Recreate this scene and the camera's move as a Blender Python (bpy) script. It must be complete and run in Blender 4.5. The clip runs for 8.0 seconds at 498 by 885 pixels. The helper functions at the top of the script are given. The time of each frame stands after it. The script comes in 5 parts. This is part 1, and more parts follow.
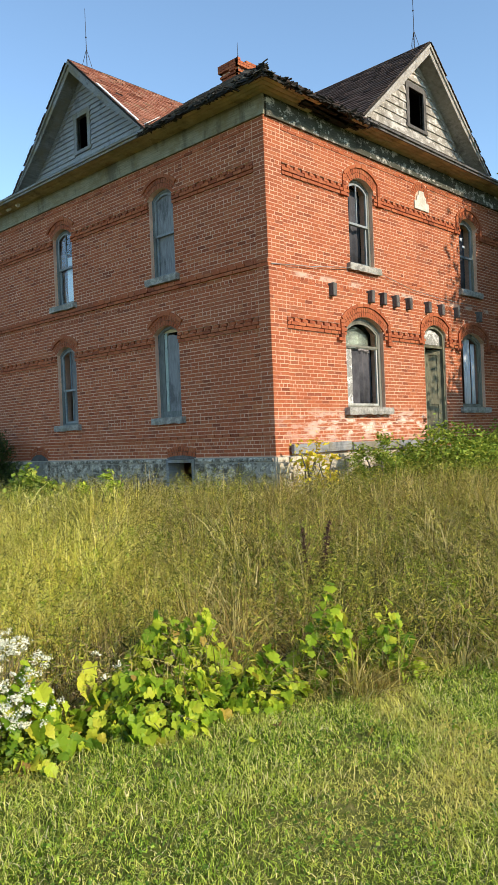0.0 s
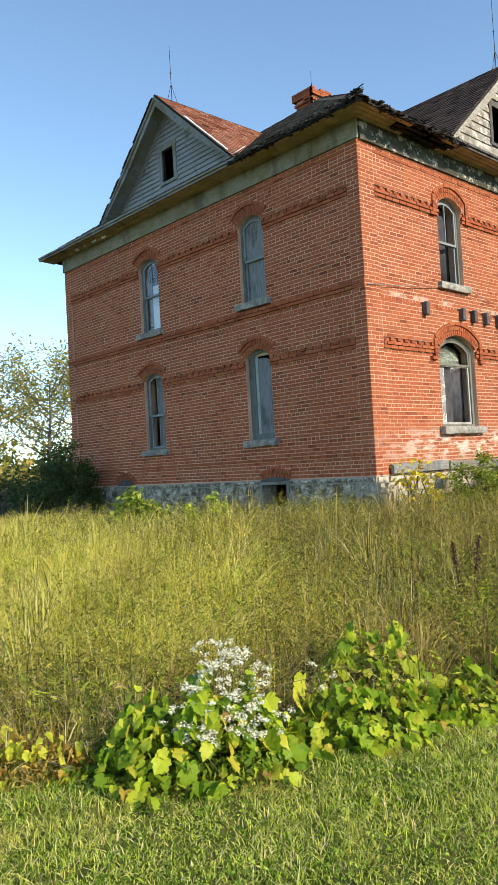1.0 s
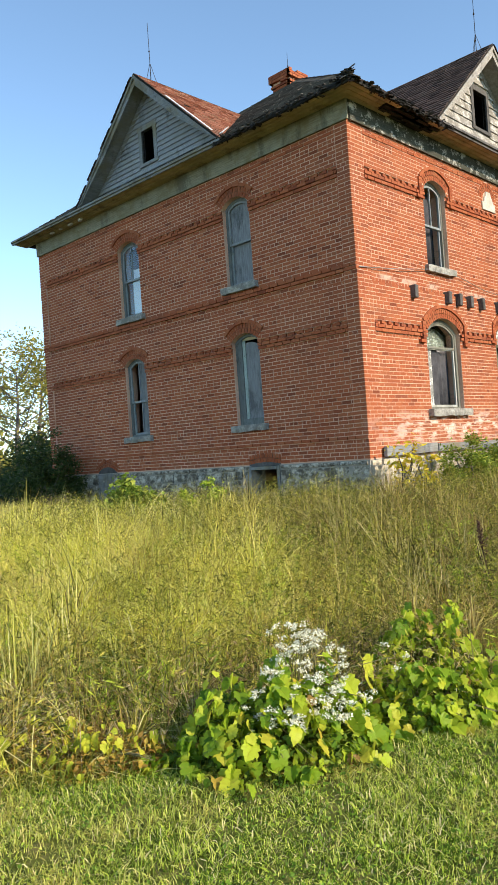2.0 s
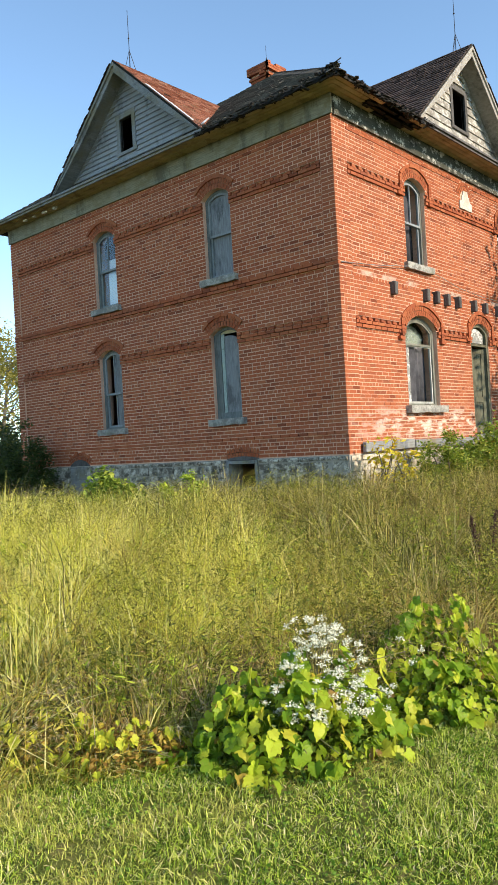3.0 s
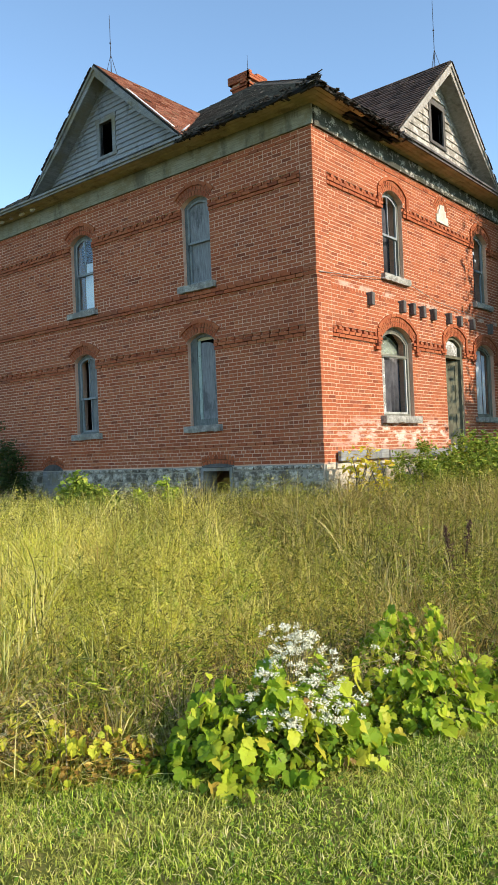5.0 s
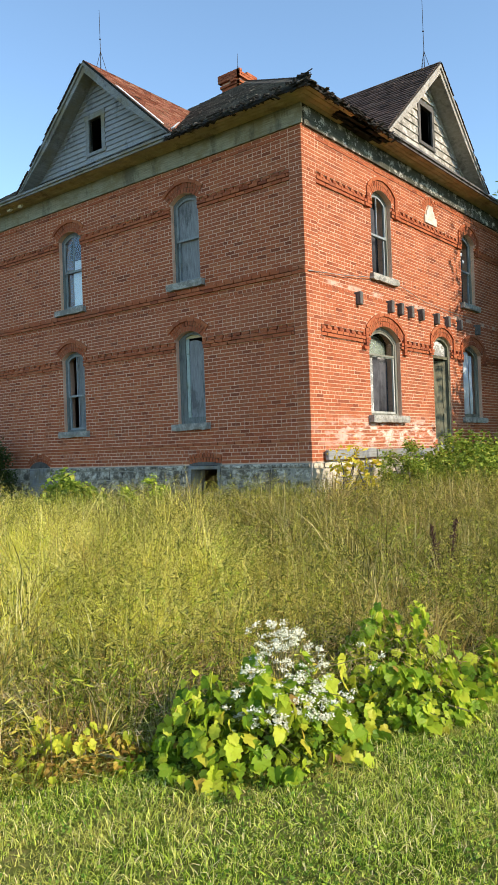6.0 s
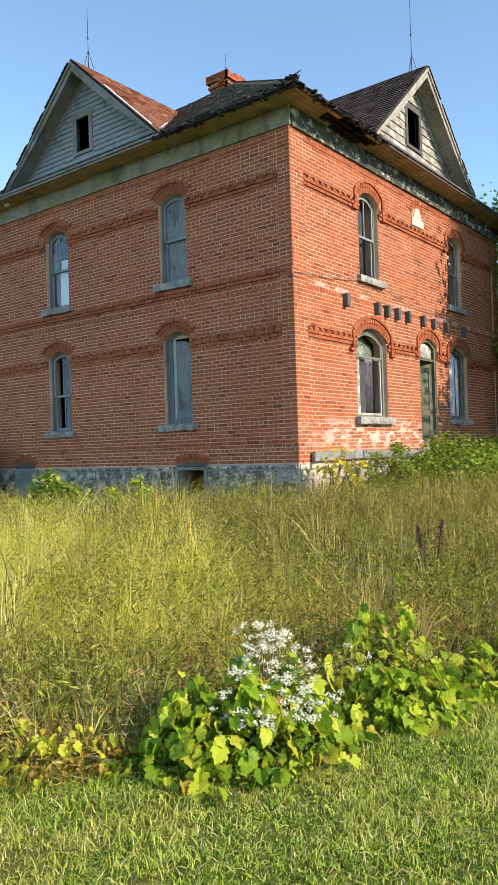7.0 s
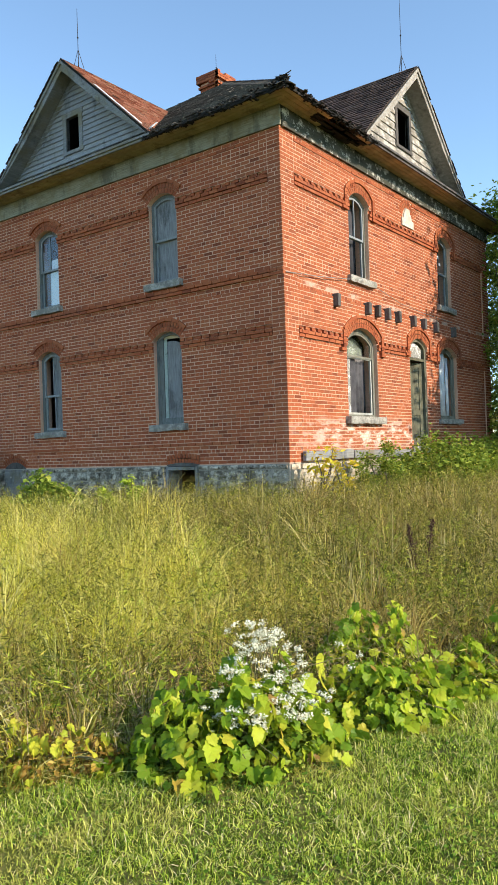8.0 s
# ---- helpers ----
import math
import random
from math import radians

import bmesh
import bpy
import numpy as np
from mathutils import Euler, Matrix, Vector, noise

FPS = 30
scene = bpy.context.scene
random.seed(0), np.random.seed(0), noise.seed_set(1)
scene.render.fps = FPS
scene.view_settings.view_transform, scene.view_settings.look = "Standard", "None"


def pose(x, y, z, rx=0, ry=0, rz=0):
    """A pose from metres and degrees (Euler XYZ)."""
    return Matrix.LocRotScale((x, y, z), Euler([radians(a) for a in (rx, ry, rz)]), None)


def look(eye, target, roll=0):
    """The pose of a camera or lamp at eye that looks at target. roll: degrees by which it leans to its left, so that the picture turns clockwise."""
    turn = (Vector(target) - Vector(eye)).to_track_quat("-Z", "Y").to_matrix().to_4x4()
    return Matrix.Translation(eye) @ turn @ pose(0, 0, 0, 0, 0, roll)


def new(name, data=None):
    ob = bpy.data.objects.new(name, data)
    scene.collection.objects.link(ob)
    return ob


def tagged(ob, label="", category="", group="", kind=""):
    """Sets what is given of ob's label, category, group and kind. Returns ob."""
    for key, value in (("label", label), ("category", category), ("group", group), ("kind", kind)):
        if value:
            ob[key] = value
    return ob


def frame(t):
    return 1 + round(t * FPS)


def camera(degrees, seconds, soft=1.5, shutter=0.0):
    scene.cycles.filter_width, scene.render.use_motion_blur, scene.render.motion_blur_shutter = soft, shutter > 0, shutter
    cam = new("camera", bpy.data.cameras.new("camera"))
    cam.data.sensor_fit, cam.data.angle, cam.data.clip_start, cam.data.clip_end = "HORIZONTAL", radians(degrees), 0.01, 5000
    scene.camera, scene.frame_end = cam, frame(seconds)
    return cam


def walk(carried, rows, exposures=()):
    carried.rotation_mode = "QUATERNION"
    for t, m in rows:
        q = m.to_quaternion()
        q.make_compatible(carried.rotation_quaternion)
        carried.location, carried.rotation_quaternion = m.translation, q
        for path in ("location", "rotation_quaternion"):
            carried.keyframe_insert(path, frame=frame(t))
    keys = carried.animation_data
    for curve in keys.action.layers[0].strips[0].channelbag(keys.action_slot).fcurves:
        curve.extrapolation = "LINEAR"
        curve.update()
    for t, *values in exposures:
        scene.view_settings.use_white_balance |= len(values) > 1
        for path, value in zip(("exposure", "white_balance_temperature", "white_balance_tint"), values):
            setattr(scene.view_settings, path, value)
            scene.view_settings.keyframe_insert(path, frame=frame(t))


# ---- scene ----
cam = camera(36.6, 8.0)
PATH = [
    (0, (8.77, -9.753, 1.591), (7.381, -8.314, 1.585), -2.3),
    (0.5, (8.47, -10.11, 1.563), (7.016, -8.737, 1.595), -2.9),
    (1, (8.152, -10.432, 1.547), (6.679, -9.081, 1.616), -3.2),
    (1.2, (8.05, -10.54, 1.545), (6.585, -9.184, 1.614), -3.5),
    (2.3, (7.49, -10.885, 1.54), (6.12, -9.43, 1.553), -3.9),
    (2.5, (7.404, -10.936, 1.537), (6.05, -9.465, 1.549), -3.8),
    (3, (7.389, -10.939, 1.536), (6.061, -9.444, 1.546), -3.3),
    (3.5, (7.371, -10.942, 1.533), (6.06, -9.431, 1.551), -2.8),
    (4, (7.359, -10.945, 1.529), (6.064, -9.422, 1.555), -2.4),
    (4.5, (7.358, -10.943, 1.528), (6.072, -9.41, 1.557), -2.4),
    (6, (7.362, -10.944, 1.516), (6.112, -9.383, 1.54), -2.0),
    (6.5, (7.357, -10.942, 1.511), (6.121, -9.371, 1.537), -1.9),
    (7, (7.352, -10.941, 1.514), (6.128, -9.355, 1.54), -1.8),
    (7.5, (7.351, -10.947, 1.516), (6.142, -9.356, 1.543), -1.8),
    (8, (7.354, -10.95, 1.511), (6.151, -9.351, 1.536), -1.9),
]
walk(cam, [(t, look(eye, target, roll)) for t, eye, target, roll in PATH], ((0.0, 0.96), (1.2, 0.92), (2.5, 1.04), (4.5, 1.06), (6.5, 1.10), (8.0, 1.12)))

# ---- light ----
SUN_AZ, SUN_EL = radians(9), radians(28)     # azimuth from +x towards +y
SUN_WAY = Vector((math.cos(SUN_EL) * math.cos(SUN_AZ), math.cos(SUN_EL) * math.sin(SUN_AZ), math.sin(SUN_EL)))
world = bpy.data.worlds.new("sky")
scene.world = world
world.use_nodes = True
wn = world.node_tree
sky = wn.nodes.new("ShaderNodeTexSky")
sky.sky_type = "NISHITA"
sky.sun_disc = False
sky.sun_elevation = SUN_EL
sky.sun_rotation = math.pi / 2 - SUN_AZ
sky.air_density, sky.dust_density, sky.ozone_density = 1.0, 0.0, 2.0
sky.altitude = 2500
haze = wn.nodes.new("ShaderNodeMix")
haze.data_type, haze.blend_type = "RGBA", "MULTIPLY"
haze.inputs[0].default_value, haze.inputs[7].default_value = 1.0, (1.0, 1.02, 0.92, 1)
wn.links.new(sky.outputs[0], haze.inputs[6])
wn.links.new(haze.outputs[2], wn.nodes["Background"].inputs[0])
wn.nodes["Background"].inputs[1].default_value = 0.172
sun = new("sun", bpy.data.lights.new("sun", "SUN"))
sun.data.energy, sun.data.angle, sun.data.color = 3.3, radians(0.6), (1.0, 0.86, 0.68)
sun.matrix_world = look(SUN_WAY * 60, (0, 0, 0))


# ---- materials ----
class Nodes:
    """Short hand for building a node material."""

    def __init__(self, name, rough=0.8, metal=0.0, spec=0.3):
        self.m = bpy.data.materials.new(name)
        self.m.use_nodes = True
        self.t = self.m.node_tree
        self.b = self.t.nodes["Principled BSDF"]
        self.b.inputs["Roughness"].default_value = rough
        self.b.inputs["Metallic"].default_value = metal
        self.b.inputs["Specular IOR Level"].default_value = spec
        self.co = self.t.nodes.new("ShaderNodeTexCoord").outputs["Object"]
        self.geo = None

    def link(self, a, b):
        self.t.links.new(a, b)

    def position(self):
        self.geo = self.geo or self.t.nodes.new("ShaderNodeNewGeometry")
        return self.geo.outputs["Position"]

    def island(self):
        self.geo = self.geo or self.t.nodes.new("ShaderNodeNewGeometry")
        return self.geo.outputs["Random Per Island"]

    def object_random(self):
        return self.t.nodes.new("ShaderNodeObjectInfo").outputs["Random"]

    def noise(self, scale, detail=4, rough=0.6, stretch=None, where=None):
        n = self.t.nodes.new("ShaderNodeTexNoise")
        n.inputs["Scale"].default_value, n.inputs["Detail"].default_value, n.inputs["Roughness"].default_value = scale, detail, rough
        src = where or self.co
        if stretch:
            mp = self.t.nodes.new("ShaderNodeMapping")
            mp.inputs["Scale"].default_value = stretch
            self.link(src, mp.inputs[0])
            src = mp.outputs[0]
        self.link(src, n.inputs["Vector"])
        return n.outputs["Fac"]

    def ramp(self, fac, stops):
        r = self.t.nodes.new("ShaderNodeValToRGB")
        e = r.color_ramp.elements
        while len(e) < len(stops):
            e.new(0.5)
        for el, (p, c) in zip(e, stops):
            el.position, el.color = p, (*c, 1) if len(c) == 3 else c
        self.link(fac, r.inputs[0])
        return r.outputs[0]

    def mask(self, fac, lo, hi):
        r = self.t.nodes.new("ShaderNodeMapRange")
        r.interpolation_type = "SMOOTHSTEP"
        r.inputs[1].default_value, r.inputs[2].default_value = lo, hi
        self.link(fac, r.inputs[0])
        return r.outputs[0]

    def math(self, op, a, b):
        n = self.t.nodes.new("ShaderNodeMath")
        n.operation = op
        for i, v in enumerate((a, b)):
            if isinstance(v, (int, float)):
                n.inputs[i].default_value = v
            else:
                self.link(v, n.inputs[i])
        return n.outputs[0]

    def mix(self, fac, a, b, mode="MIX"):
        n = self.t.nodes.new("ShaderNodeMix")
        n.data_type, n.blend_type = "RGBA", mode
        for i, v in ((0, fac), (6, a), (7, b)):
            if isinstance(v, (int, float)):
                n.inputs[i].default_value = v
            elif isinstance(v, tuple):
                n.inputs[i].default_value = (*v, 1)
            else:
                self.link(v, n.inputs[i])
        return n.outputs[2]

    def axis(self, i, where=None):
        n = self.t.nodes.new("ShaderNodeSeparateXYZ")
        self.link(where or self.position(), n.inputs[0])
        return n.outputs[i]

    def colour(self, c):
        self.link(c, self.b.inputs["Base Color"])
        return self

    def bump(self, fac, strength=0.3, dist=0.01):
        n = self.t.nodes.new("ShaderNodeBump")
        n.inputs["Strength"].default_value, n.inputs["Distance"].default_value = strength, dist
        self.link(fac, n.inputs["Height"])
        self.link(n.outputs[0], self.b.inputs["Normal"])
        return self

    def translucent(self, share, colour):
        """Leaves let some light through."""
        tr = self.t.nodes.new("ShaderNodeBsdfTranslucent")
        mx = self.t.nodes.new("ShaderNodeMixShader")
        mx.inputs[0].default_value = share
        self.link(colour, tr.inputs[0])
        self.link(self.b.outputs[0], mx.inputs[1])
        self.link(tr.outputs[0], mx.inputs[2])
        self.link(mx.outputs[0], self.t.nodes["Material Output"].inputs[0])
        return self


def brick_material(name, joined):
    n = Nodes(name, 0.9, spec=0.15)
    rnd = n.island() if joined else n.object_random()
    base = n.ramp(rnd, [(0.0, (0.20, 0.052, 0.024)), (0.10, (0.325, 0.086, 0.036)), (0.55, (0.38, 0.106, 0.043)), (0.9, (0.40, 0.130, 0.056)), (1.0, (0.25, 0.072, 0.036))])
    pos = n.position()
    patch = n.noise(0.55, 5, 0.6, where=pos)
    base = n.mix(n.mask(patch, 0.42, 0.72), base, n.mix(0.4, base, (0.22, 0.080, 0.045)))
    soot = n.mask(n.noise(0.9, 6, 0.7, (0.5, 0.5, 2.4), pos), 0.56, 0.70)
    base = n.mix(n.math("MULTIPLY", soot, 0.4), base, (0.12, 0.055, 0.040))
    grain = n.noise(38, 3, 0.7, where=pos)
    base = n.mix(n.mask(grain, 0.35, 0.8), base, n.mix(0.35, base, (0.13, 0.05, 0.035)))
    # old whitewash left near the foot of the porch wall
    z, y, x = n.axis(2, pos), n.axis(1, pos), n.axis(0, pos)
    band = n.math("MULTIPLY", n.mask(z, 1.40, 1.70), n.mask(n.math("MULTIPLY", z, -1.0), -2.22, -1.9))
    band = n.math("MULTIPLY", band, n.math("MULTIPLY", n.mask(x, -0.12, -0.05), n.math("MULTIPLY", n.mask(n.math("MULTIPLY", y, -1.0), -6.2, -4.6), n.mask(y, -0.8, 2.4))))
    flecks = n.mask(n.noise(3.2, 6, 0.7, (1, 0.7, 2.2), pos), 0.46, 0.60)
    base = n.mix(n.math("MULTIPLY", band, n.math("MULTIPLY", flecks, 0.8)), base, (0.66, 0.60, 0.52))
    # pale scar of the lost porch roof
    scar = n.math("MULTIPLY", n.mask(z, 4.52, 4.56), n.mask(n.math("MULTIPLY", z, -1.0), -4.66, -4.60))
    scar = n.math("MULTIPLY", scar, n.math("MULTIPLY", n.mask(x, -0.12, -0.05), n.mask(y, 0.6, 0.9)))
    scar = n.math("MULTIPLY", scar, n.mask(n.noise(2.1, 5, 0.7, None, pos), 0.44, 0.58))
    base = n.mix(n.math("MULTIPLY", scar, 0.55), base, (0.60, 0.54, 0.45))
    n.colour(base).bump(grain, 0.35, 0.004)
    return n.m


def mortar_material():
    n = Nodes("mortar", 0.95, spec=0.1)
    pos = n.position()
    c = n.ramp(n.noise(1.1, 5, 0.65, where=pos), [(0.3, (0.50, 0.28, 0.19)), (0.7, (0.74, 0.47, 0.34))])
    c = n.mix(n.mask(n.noise(22, 3, where=pos), 0.45, 0.75), c, (0.48, 0.32, 0.23))
    n.colour(c).bump(n.noise(60, 3, where=pos), 0.4, 0.004)
    return n.m


def wood_material(name, pale, dark, lichen=None, amount=0.5, axis_scale=(1, 1, 14), paint=None, bare=0.46):
    n = Nodes(name, 0.85, spec=0.2)
    pos = n.position()
    grain = n.noise(5, 6, 0.7, axis_scale, pos)
    c = n.ramp(grain, [(0.3, dark), (0.7, pale)])
    if lichen:
        c = n.mix(n.math("MULTIPLY", n.mask(n.noise(1.6, 5, 0.65, where=pos), 0.42, 0.66), amount), c, lichen)
    if paint:
        c = n.mix(n.mask(n.noise(4.5, 6, 0.75, (1, 1, 1.5), pos), bare, bare + 0.08), c, paint)
    r = n.object_random()
    c = n.mix(n.math("MULTIPLY", r, 0.35), c, dark)
    streak = n.mask(n.noise(1.1, 6, 0.72, (2.2, 2.2, 0.9), pos), 0.52, 0.66)
    c = n.mix(n.math("MULTIPLY", streak, 0.65), c, tuple(v * 0.45 for v in dark))
    n.colour(c).bump(grain, 0.4, 0.006)
    return n.m


def shingle_material(name, stops):
    n = Nodes(name, 0.92, spec=0.12)
    pos = n.position()
    c = n.ramp(n.island(), stops)
    c = n.mix(n.mask(n.noise(1.3, 5, 0.7, where=pos), 0.52, 0.70), c, n.mix(0.6, c, (0.10, 0.085, 0.07)))
    c = n.mix(n.mask(n.noise(45, 2, where=pos), 0.5, 0.8), c, (0.05, 0.045, 0.04))
    n.colour(c).bump(n.noise(90, 2, where=pos), 0.5, 0.004)
    return n.m


def stone_material(name, a, b, moss=(0.10, 0.11, 0.08)):
    n = Nodes(name, 0.92, spec=0.15)
    pos = n.position()
    c = n.ramp(n.noise(5.5, 8, 0.75, where=pos), [(0.42, b), (0.57, a)])
    c = n.mix(n.mask(n.noise(13, 6, 0.75, where=pos), 0.50, 0.60), c, n.mix(0.75, c, b))
    c = n.mix(n.math("MULTIPLY", n.object_random(), 0.3), c, b)
    c = n.mix(n.mask(n.noise(1.7, 5, 0.7, where=pos), 0.55, 0.72), c, moss)
    n.colour(c).bump(n.noise(16, 6, 0.7, where=pos), 0.6, 0.02)
    return n.m


def blade_material(name, stops, warm, gloss=0.55, share=0.35, patch=0.6):
    n = Nodes(name, gloss, spec=0.12)
    pos = n.position()
    c = n.ramp(n.island(), stops)
    c = n.mix(n.mask(n.noise(patch, 4, 0.6, where=pos), 0.46, 0.66), c, n.mix(0.6, c, warm))
    n.colour(c).translucent(share, c)
    return n.m


def leaf_material(name, stops, gloss=0.45, share=0.35, joined=True):
    n = Nodes(name, gloss, spec=0.15)
    pos = n.position()
    c = n.ramp(n.island() if joined else n.object_random(), stops)
    c = n.mix(n.mask(n.noise(60, 3, where=pos), 0.5, 0.8), c, n.mix(0.4, c, (0.30, 0.22, 0.03)))
    n.colour(c).bump(n.noise(120, 2, where=pos), 0.2, 0.003).translucent(share, c)
    return n.m


def plain_material(name, a, b, scale=6, rough=0.8, metal=0.0, bump=0.3, spec=0.3):
    n = Nodes(name, rough, metal, spec)
    f = n.noise(scale, 5, 0.65, where=n.position())
    n.colour(n.ramp(f, [(0.3, a), (0.7, b)])).bump(f, bump, 0.01)
    return n.m


def glass_material():
    n = Nodes("old_glass", 0.06, spec=0.5)
    n.b.inputs["Base Color"].default_value = (0.92, 0.95, 0.94, 1)
    n.b.inputs["Transmission Weight"].default_value = 1.0
    n.b.inputs["IOR"].default_value = 1.45
    n.bump(n.noise(2.5, 2, where=n.position()), 0.12, 0.02)
    return n.m


M_BRICK = brick_material("brick_joined", True)
M_BRICK_PIECE = brick_material("brick_piece", False)
M_MORTAR = mortar_material()
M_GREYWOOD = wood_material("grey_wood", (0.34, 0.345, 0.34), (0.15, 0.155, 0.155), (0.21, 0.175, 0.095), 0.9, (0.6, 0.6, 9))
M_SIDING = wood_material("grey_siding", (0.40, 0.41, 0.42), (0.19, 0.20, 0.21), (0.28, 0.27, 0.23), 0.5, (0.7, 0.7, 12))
# porch-side siding and trim: bleached wood, with warm sunlight also put into the colour
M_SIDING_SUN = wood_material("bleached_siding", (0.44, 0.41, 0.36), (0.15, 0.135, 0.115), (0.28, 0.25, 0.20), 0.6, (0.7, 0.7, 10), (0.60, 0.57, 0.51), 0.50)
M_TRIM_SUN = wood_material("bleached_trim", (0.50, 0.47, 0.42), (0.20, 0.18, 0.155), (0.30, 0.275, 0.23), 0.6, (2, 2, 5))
M_SOFFIT = wood_material("soffit_wood", (0.62, 0.50, 0.29), (0.32, 0.26, 0.15), (0.26, 0.25, 0.14), 0.6, (0.7, 0.7, 6))
M_FRIEZE_SUN = wood_material("peeling_frieze", (0.13, 0.13, 0.10), (0.035, 0.035, 0.028), (0.06, 0.065, 0.045), 0.9, (0.5, 0.5, 7), (0.64, 0.62, 0.55), 0.52)
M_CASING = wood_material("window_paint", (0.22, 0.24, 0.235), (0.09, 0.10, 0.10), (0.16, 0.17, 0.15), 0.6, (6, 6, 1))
# sunlit copy of the window paint: the olive warmth puts sun into the colour
M_CASING_SUN = wood_material("sunlit_window_paint", (0.27, 0.265, 0.215), (0.11, 0.105, 0.085), (0.19, 0.185, 0.14), 0.6, (6, 6, 1))
M_JOIST = wood_material("grey_joist", (0.17, 0.16, 0.15), (0.06, 0.055, 0.05), None, 0.5, (8, 8, 2))
M_SASH = wood_material("sash_paint", (0.34, 0.37, 0.38), (0.16, 0.175, 0.18), None, 0.5, (6, 6, 1))
M_BOARD = wood_material("board_panel", (0.34, 0.355, 0.37), (0.12, 0.125, 0.13), (0.25, 0.265, 0.28), 0.6, (9, 9, 1))
M_DOOR = wood_material("door_paint", (0.22, 0.215, 0.14), (0.085, 0.08, 0.055), (0.07, 0.06, 0.04), 0.8, (6, 6, 1))
M_SILL = stone_material("limestone", (0.40, 0.385, 0.34), (0.20, 0.19, 0.17), (0.22, 0.22, 0.18))
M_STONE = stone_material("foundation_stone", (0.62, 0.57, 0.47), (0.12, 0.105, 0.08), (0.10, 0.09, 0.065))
M_FRIEZE = wood_material("stained_frieze", (0.38, 0.37, 0.28), (0.15, 0.14, 0.095), (0.17, 0.135, 0.06), 0.8, (0.6, 0.6, 9))
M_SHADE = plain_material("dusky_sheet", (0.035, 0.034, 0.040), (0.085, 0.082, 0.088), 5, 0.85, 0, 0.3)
M_PLAQUE = stone_material("plaque_stone", (0.60, 0.57, 0.49), (0.45, 0.42, 0.35), (0.40, 0.38, 0.32))
M_PEEL_GREEN = wood_material("peeling_green", (0.42, 0.50, 0.46), (0.24, 0.29, 0.27), None, 0.5, (4, 4, 2), (0.06, 0.06, 0.055), 0.56)
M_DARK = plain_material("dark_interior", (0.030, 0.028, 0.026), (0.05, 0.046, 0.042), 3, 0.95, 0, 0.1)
M_ROOF_RED = shingle_material("red_shingle", [(0.0, (0.22, 0.08, 0.05)), (0.5, (0.34, 0.145, 0.095)), (0.8, (0.42, 0.22, 0.15)), (1.0, (0.27, 0.16, 0.10))])
M_ROOF_DARK = shingle_material("dark_shingle", [(0.0, (0.05, 0.038, 0.034)), (0.5, (0.085, 0.058, 0.05)), (1.0, (0.12, 0.085, 0.07))])
M_ROOF_GREY = shingle_material("grey_shingle", [(0.0, (0.06, 0.058, 0.052)), (0.5, (0.10, 0.095, 0.085)), (1.0, (0.16, 0.15, 0.13))])
M_ROT = plain_material("rotten_wood", (0.012, 0.011, 0.009), (0.038, 0.032, 0.025), 9, 0.95, 0, 0.7)
M_IRON = plain_material("rusty_iron", (0.02, 0.018, 0.016), (0.05, 0.038, 0.03), 20, 0.7, 0.6)
M_GLASS = glass_material()
M_CURTAIN = plain_material("old_curtain", (0.46, 0.48, 0.50), (0.62, 0.64, 0.66), 5, 0.95, 0, 0.3)
M_MURK = plain_material("murky_sheet", (0.07, 0.085, 0.075), (0.14, 0.165, 0.145), 4, 0.9, 0, 0.2)
M_BLIND = plain_material("pale_blind", (0.60, 0.67, 0.74), (0.70, 0.76, 0.82), 2, 0.9, 0, 0.1)
M_PEEL = wood_material("peeling_panel", (0.40, 0.39, 0.36), (0.16, 0.155, 0.14), None, 0.6, (5, 5, 5), (0.70, 0.69, 0.65), 0.50)
M_SASH_PALE = wood_material("pale_sash_paint", (0.52, 0.52, 0.47), (0.28, 0.28, 0.25), None, 0.5, (6, 6, 1))
M_FLASH = plain_material("bleached_flashing", (0.50, 0.50, 0.49), (0.74, 0.74, 0.72), 7, 0.6, 0.0, 0.3)
M_BED = plain_material("foundation_mortar", (0.20, 0.18, 0.15), (0.42, 0.39, 0.33), 4, 0.95, 0, 0.6)
# foundation stone for the porch side, sunlight put into a paler tan
M_STONE_SUN = stone_material("sunlit_foundation_stone", (0.60, 0.53, 0.41), (0.34, 0.29, 0.21), (0.30, 0.27, 0.20))

# ---- building blocks ----



def part(name, bm, material, parent, label="", smooth=False):
    """One mesh object, in world places, under a thing (an Empty) or under a part."""
    me = bpy.data.meshes.new(name)
    if isinstance(bm, bmesh.types.BMesh):
        bmesh.ops.recalc_face_normals(bm, faces=bm.faces)
        bm.to_mesh(me)
        bm.free()
    else:
        me.from_pydata(*bm)
    me.materials.append(material)
    if smooth:
        me.shade_smooth()
    ob = new(name, me)
    if parent:
        ob.parent = parent
        if parent.type == "EMPTY":
            ob.location = -Vector(parent.location)
    return tagged(ob, label)


def thing(name, place, label, category, group="", kind=""):
    ob = new(name)
    ob.empty_display_size = 0.2
    ob.location = place
    return tagged(ob, label, category, group, kind)


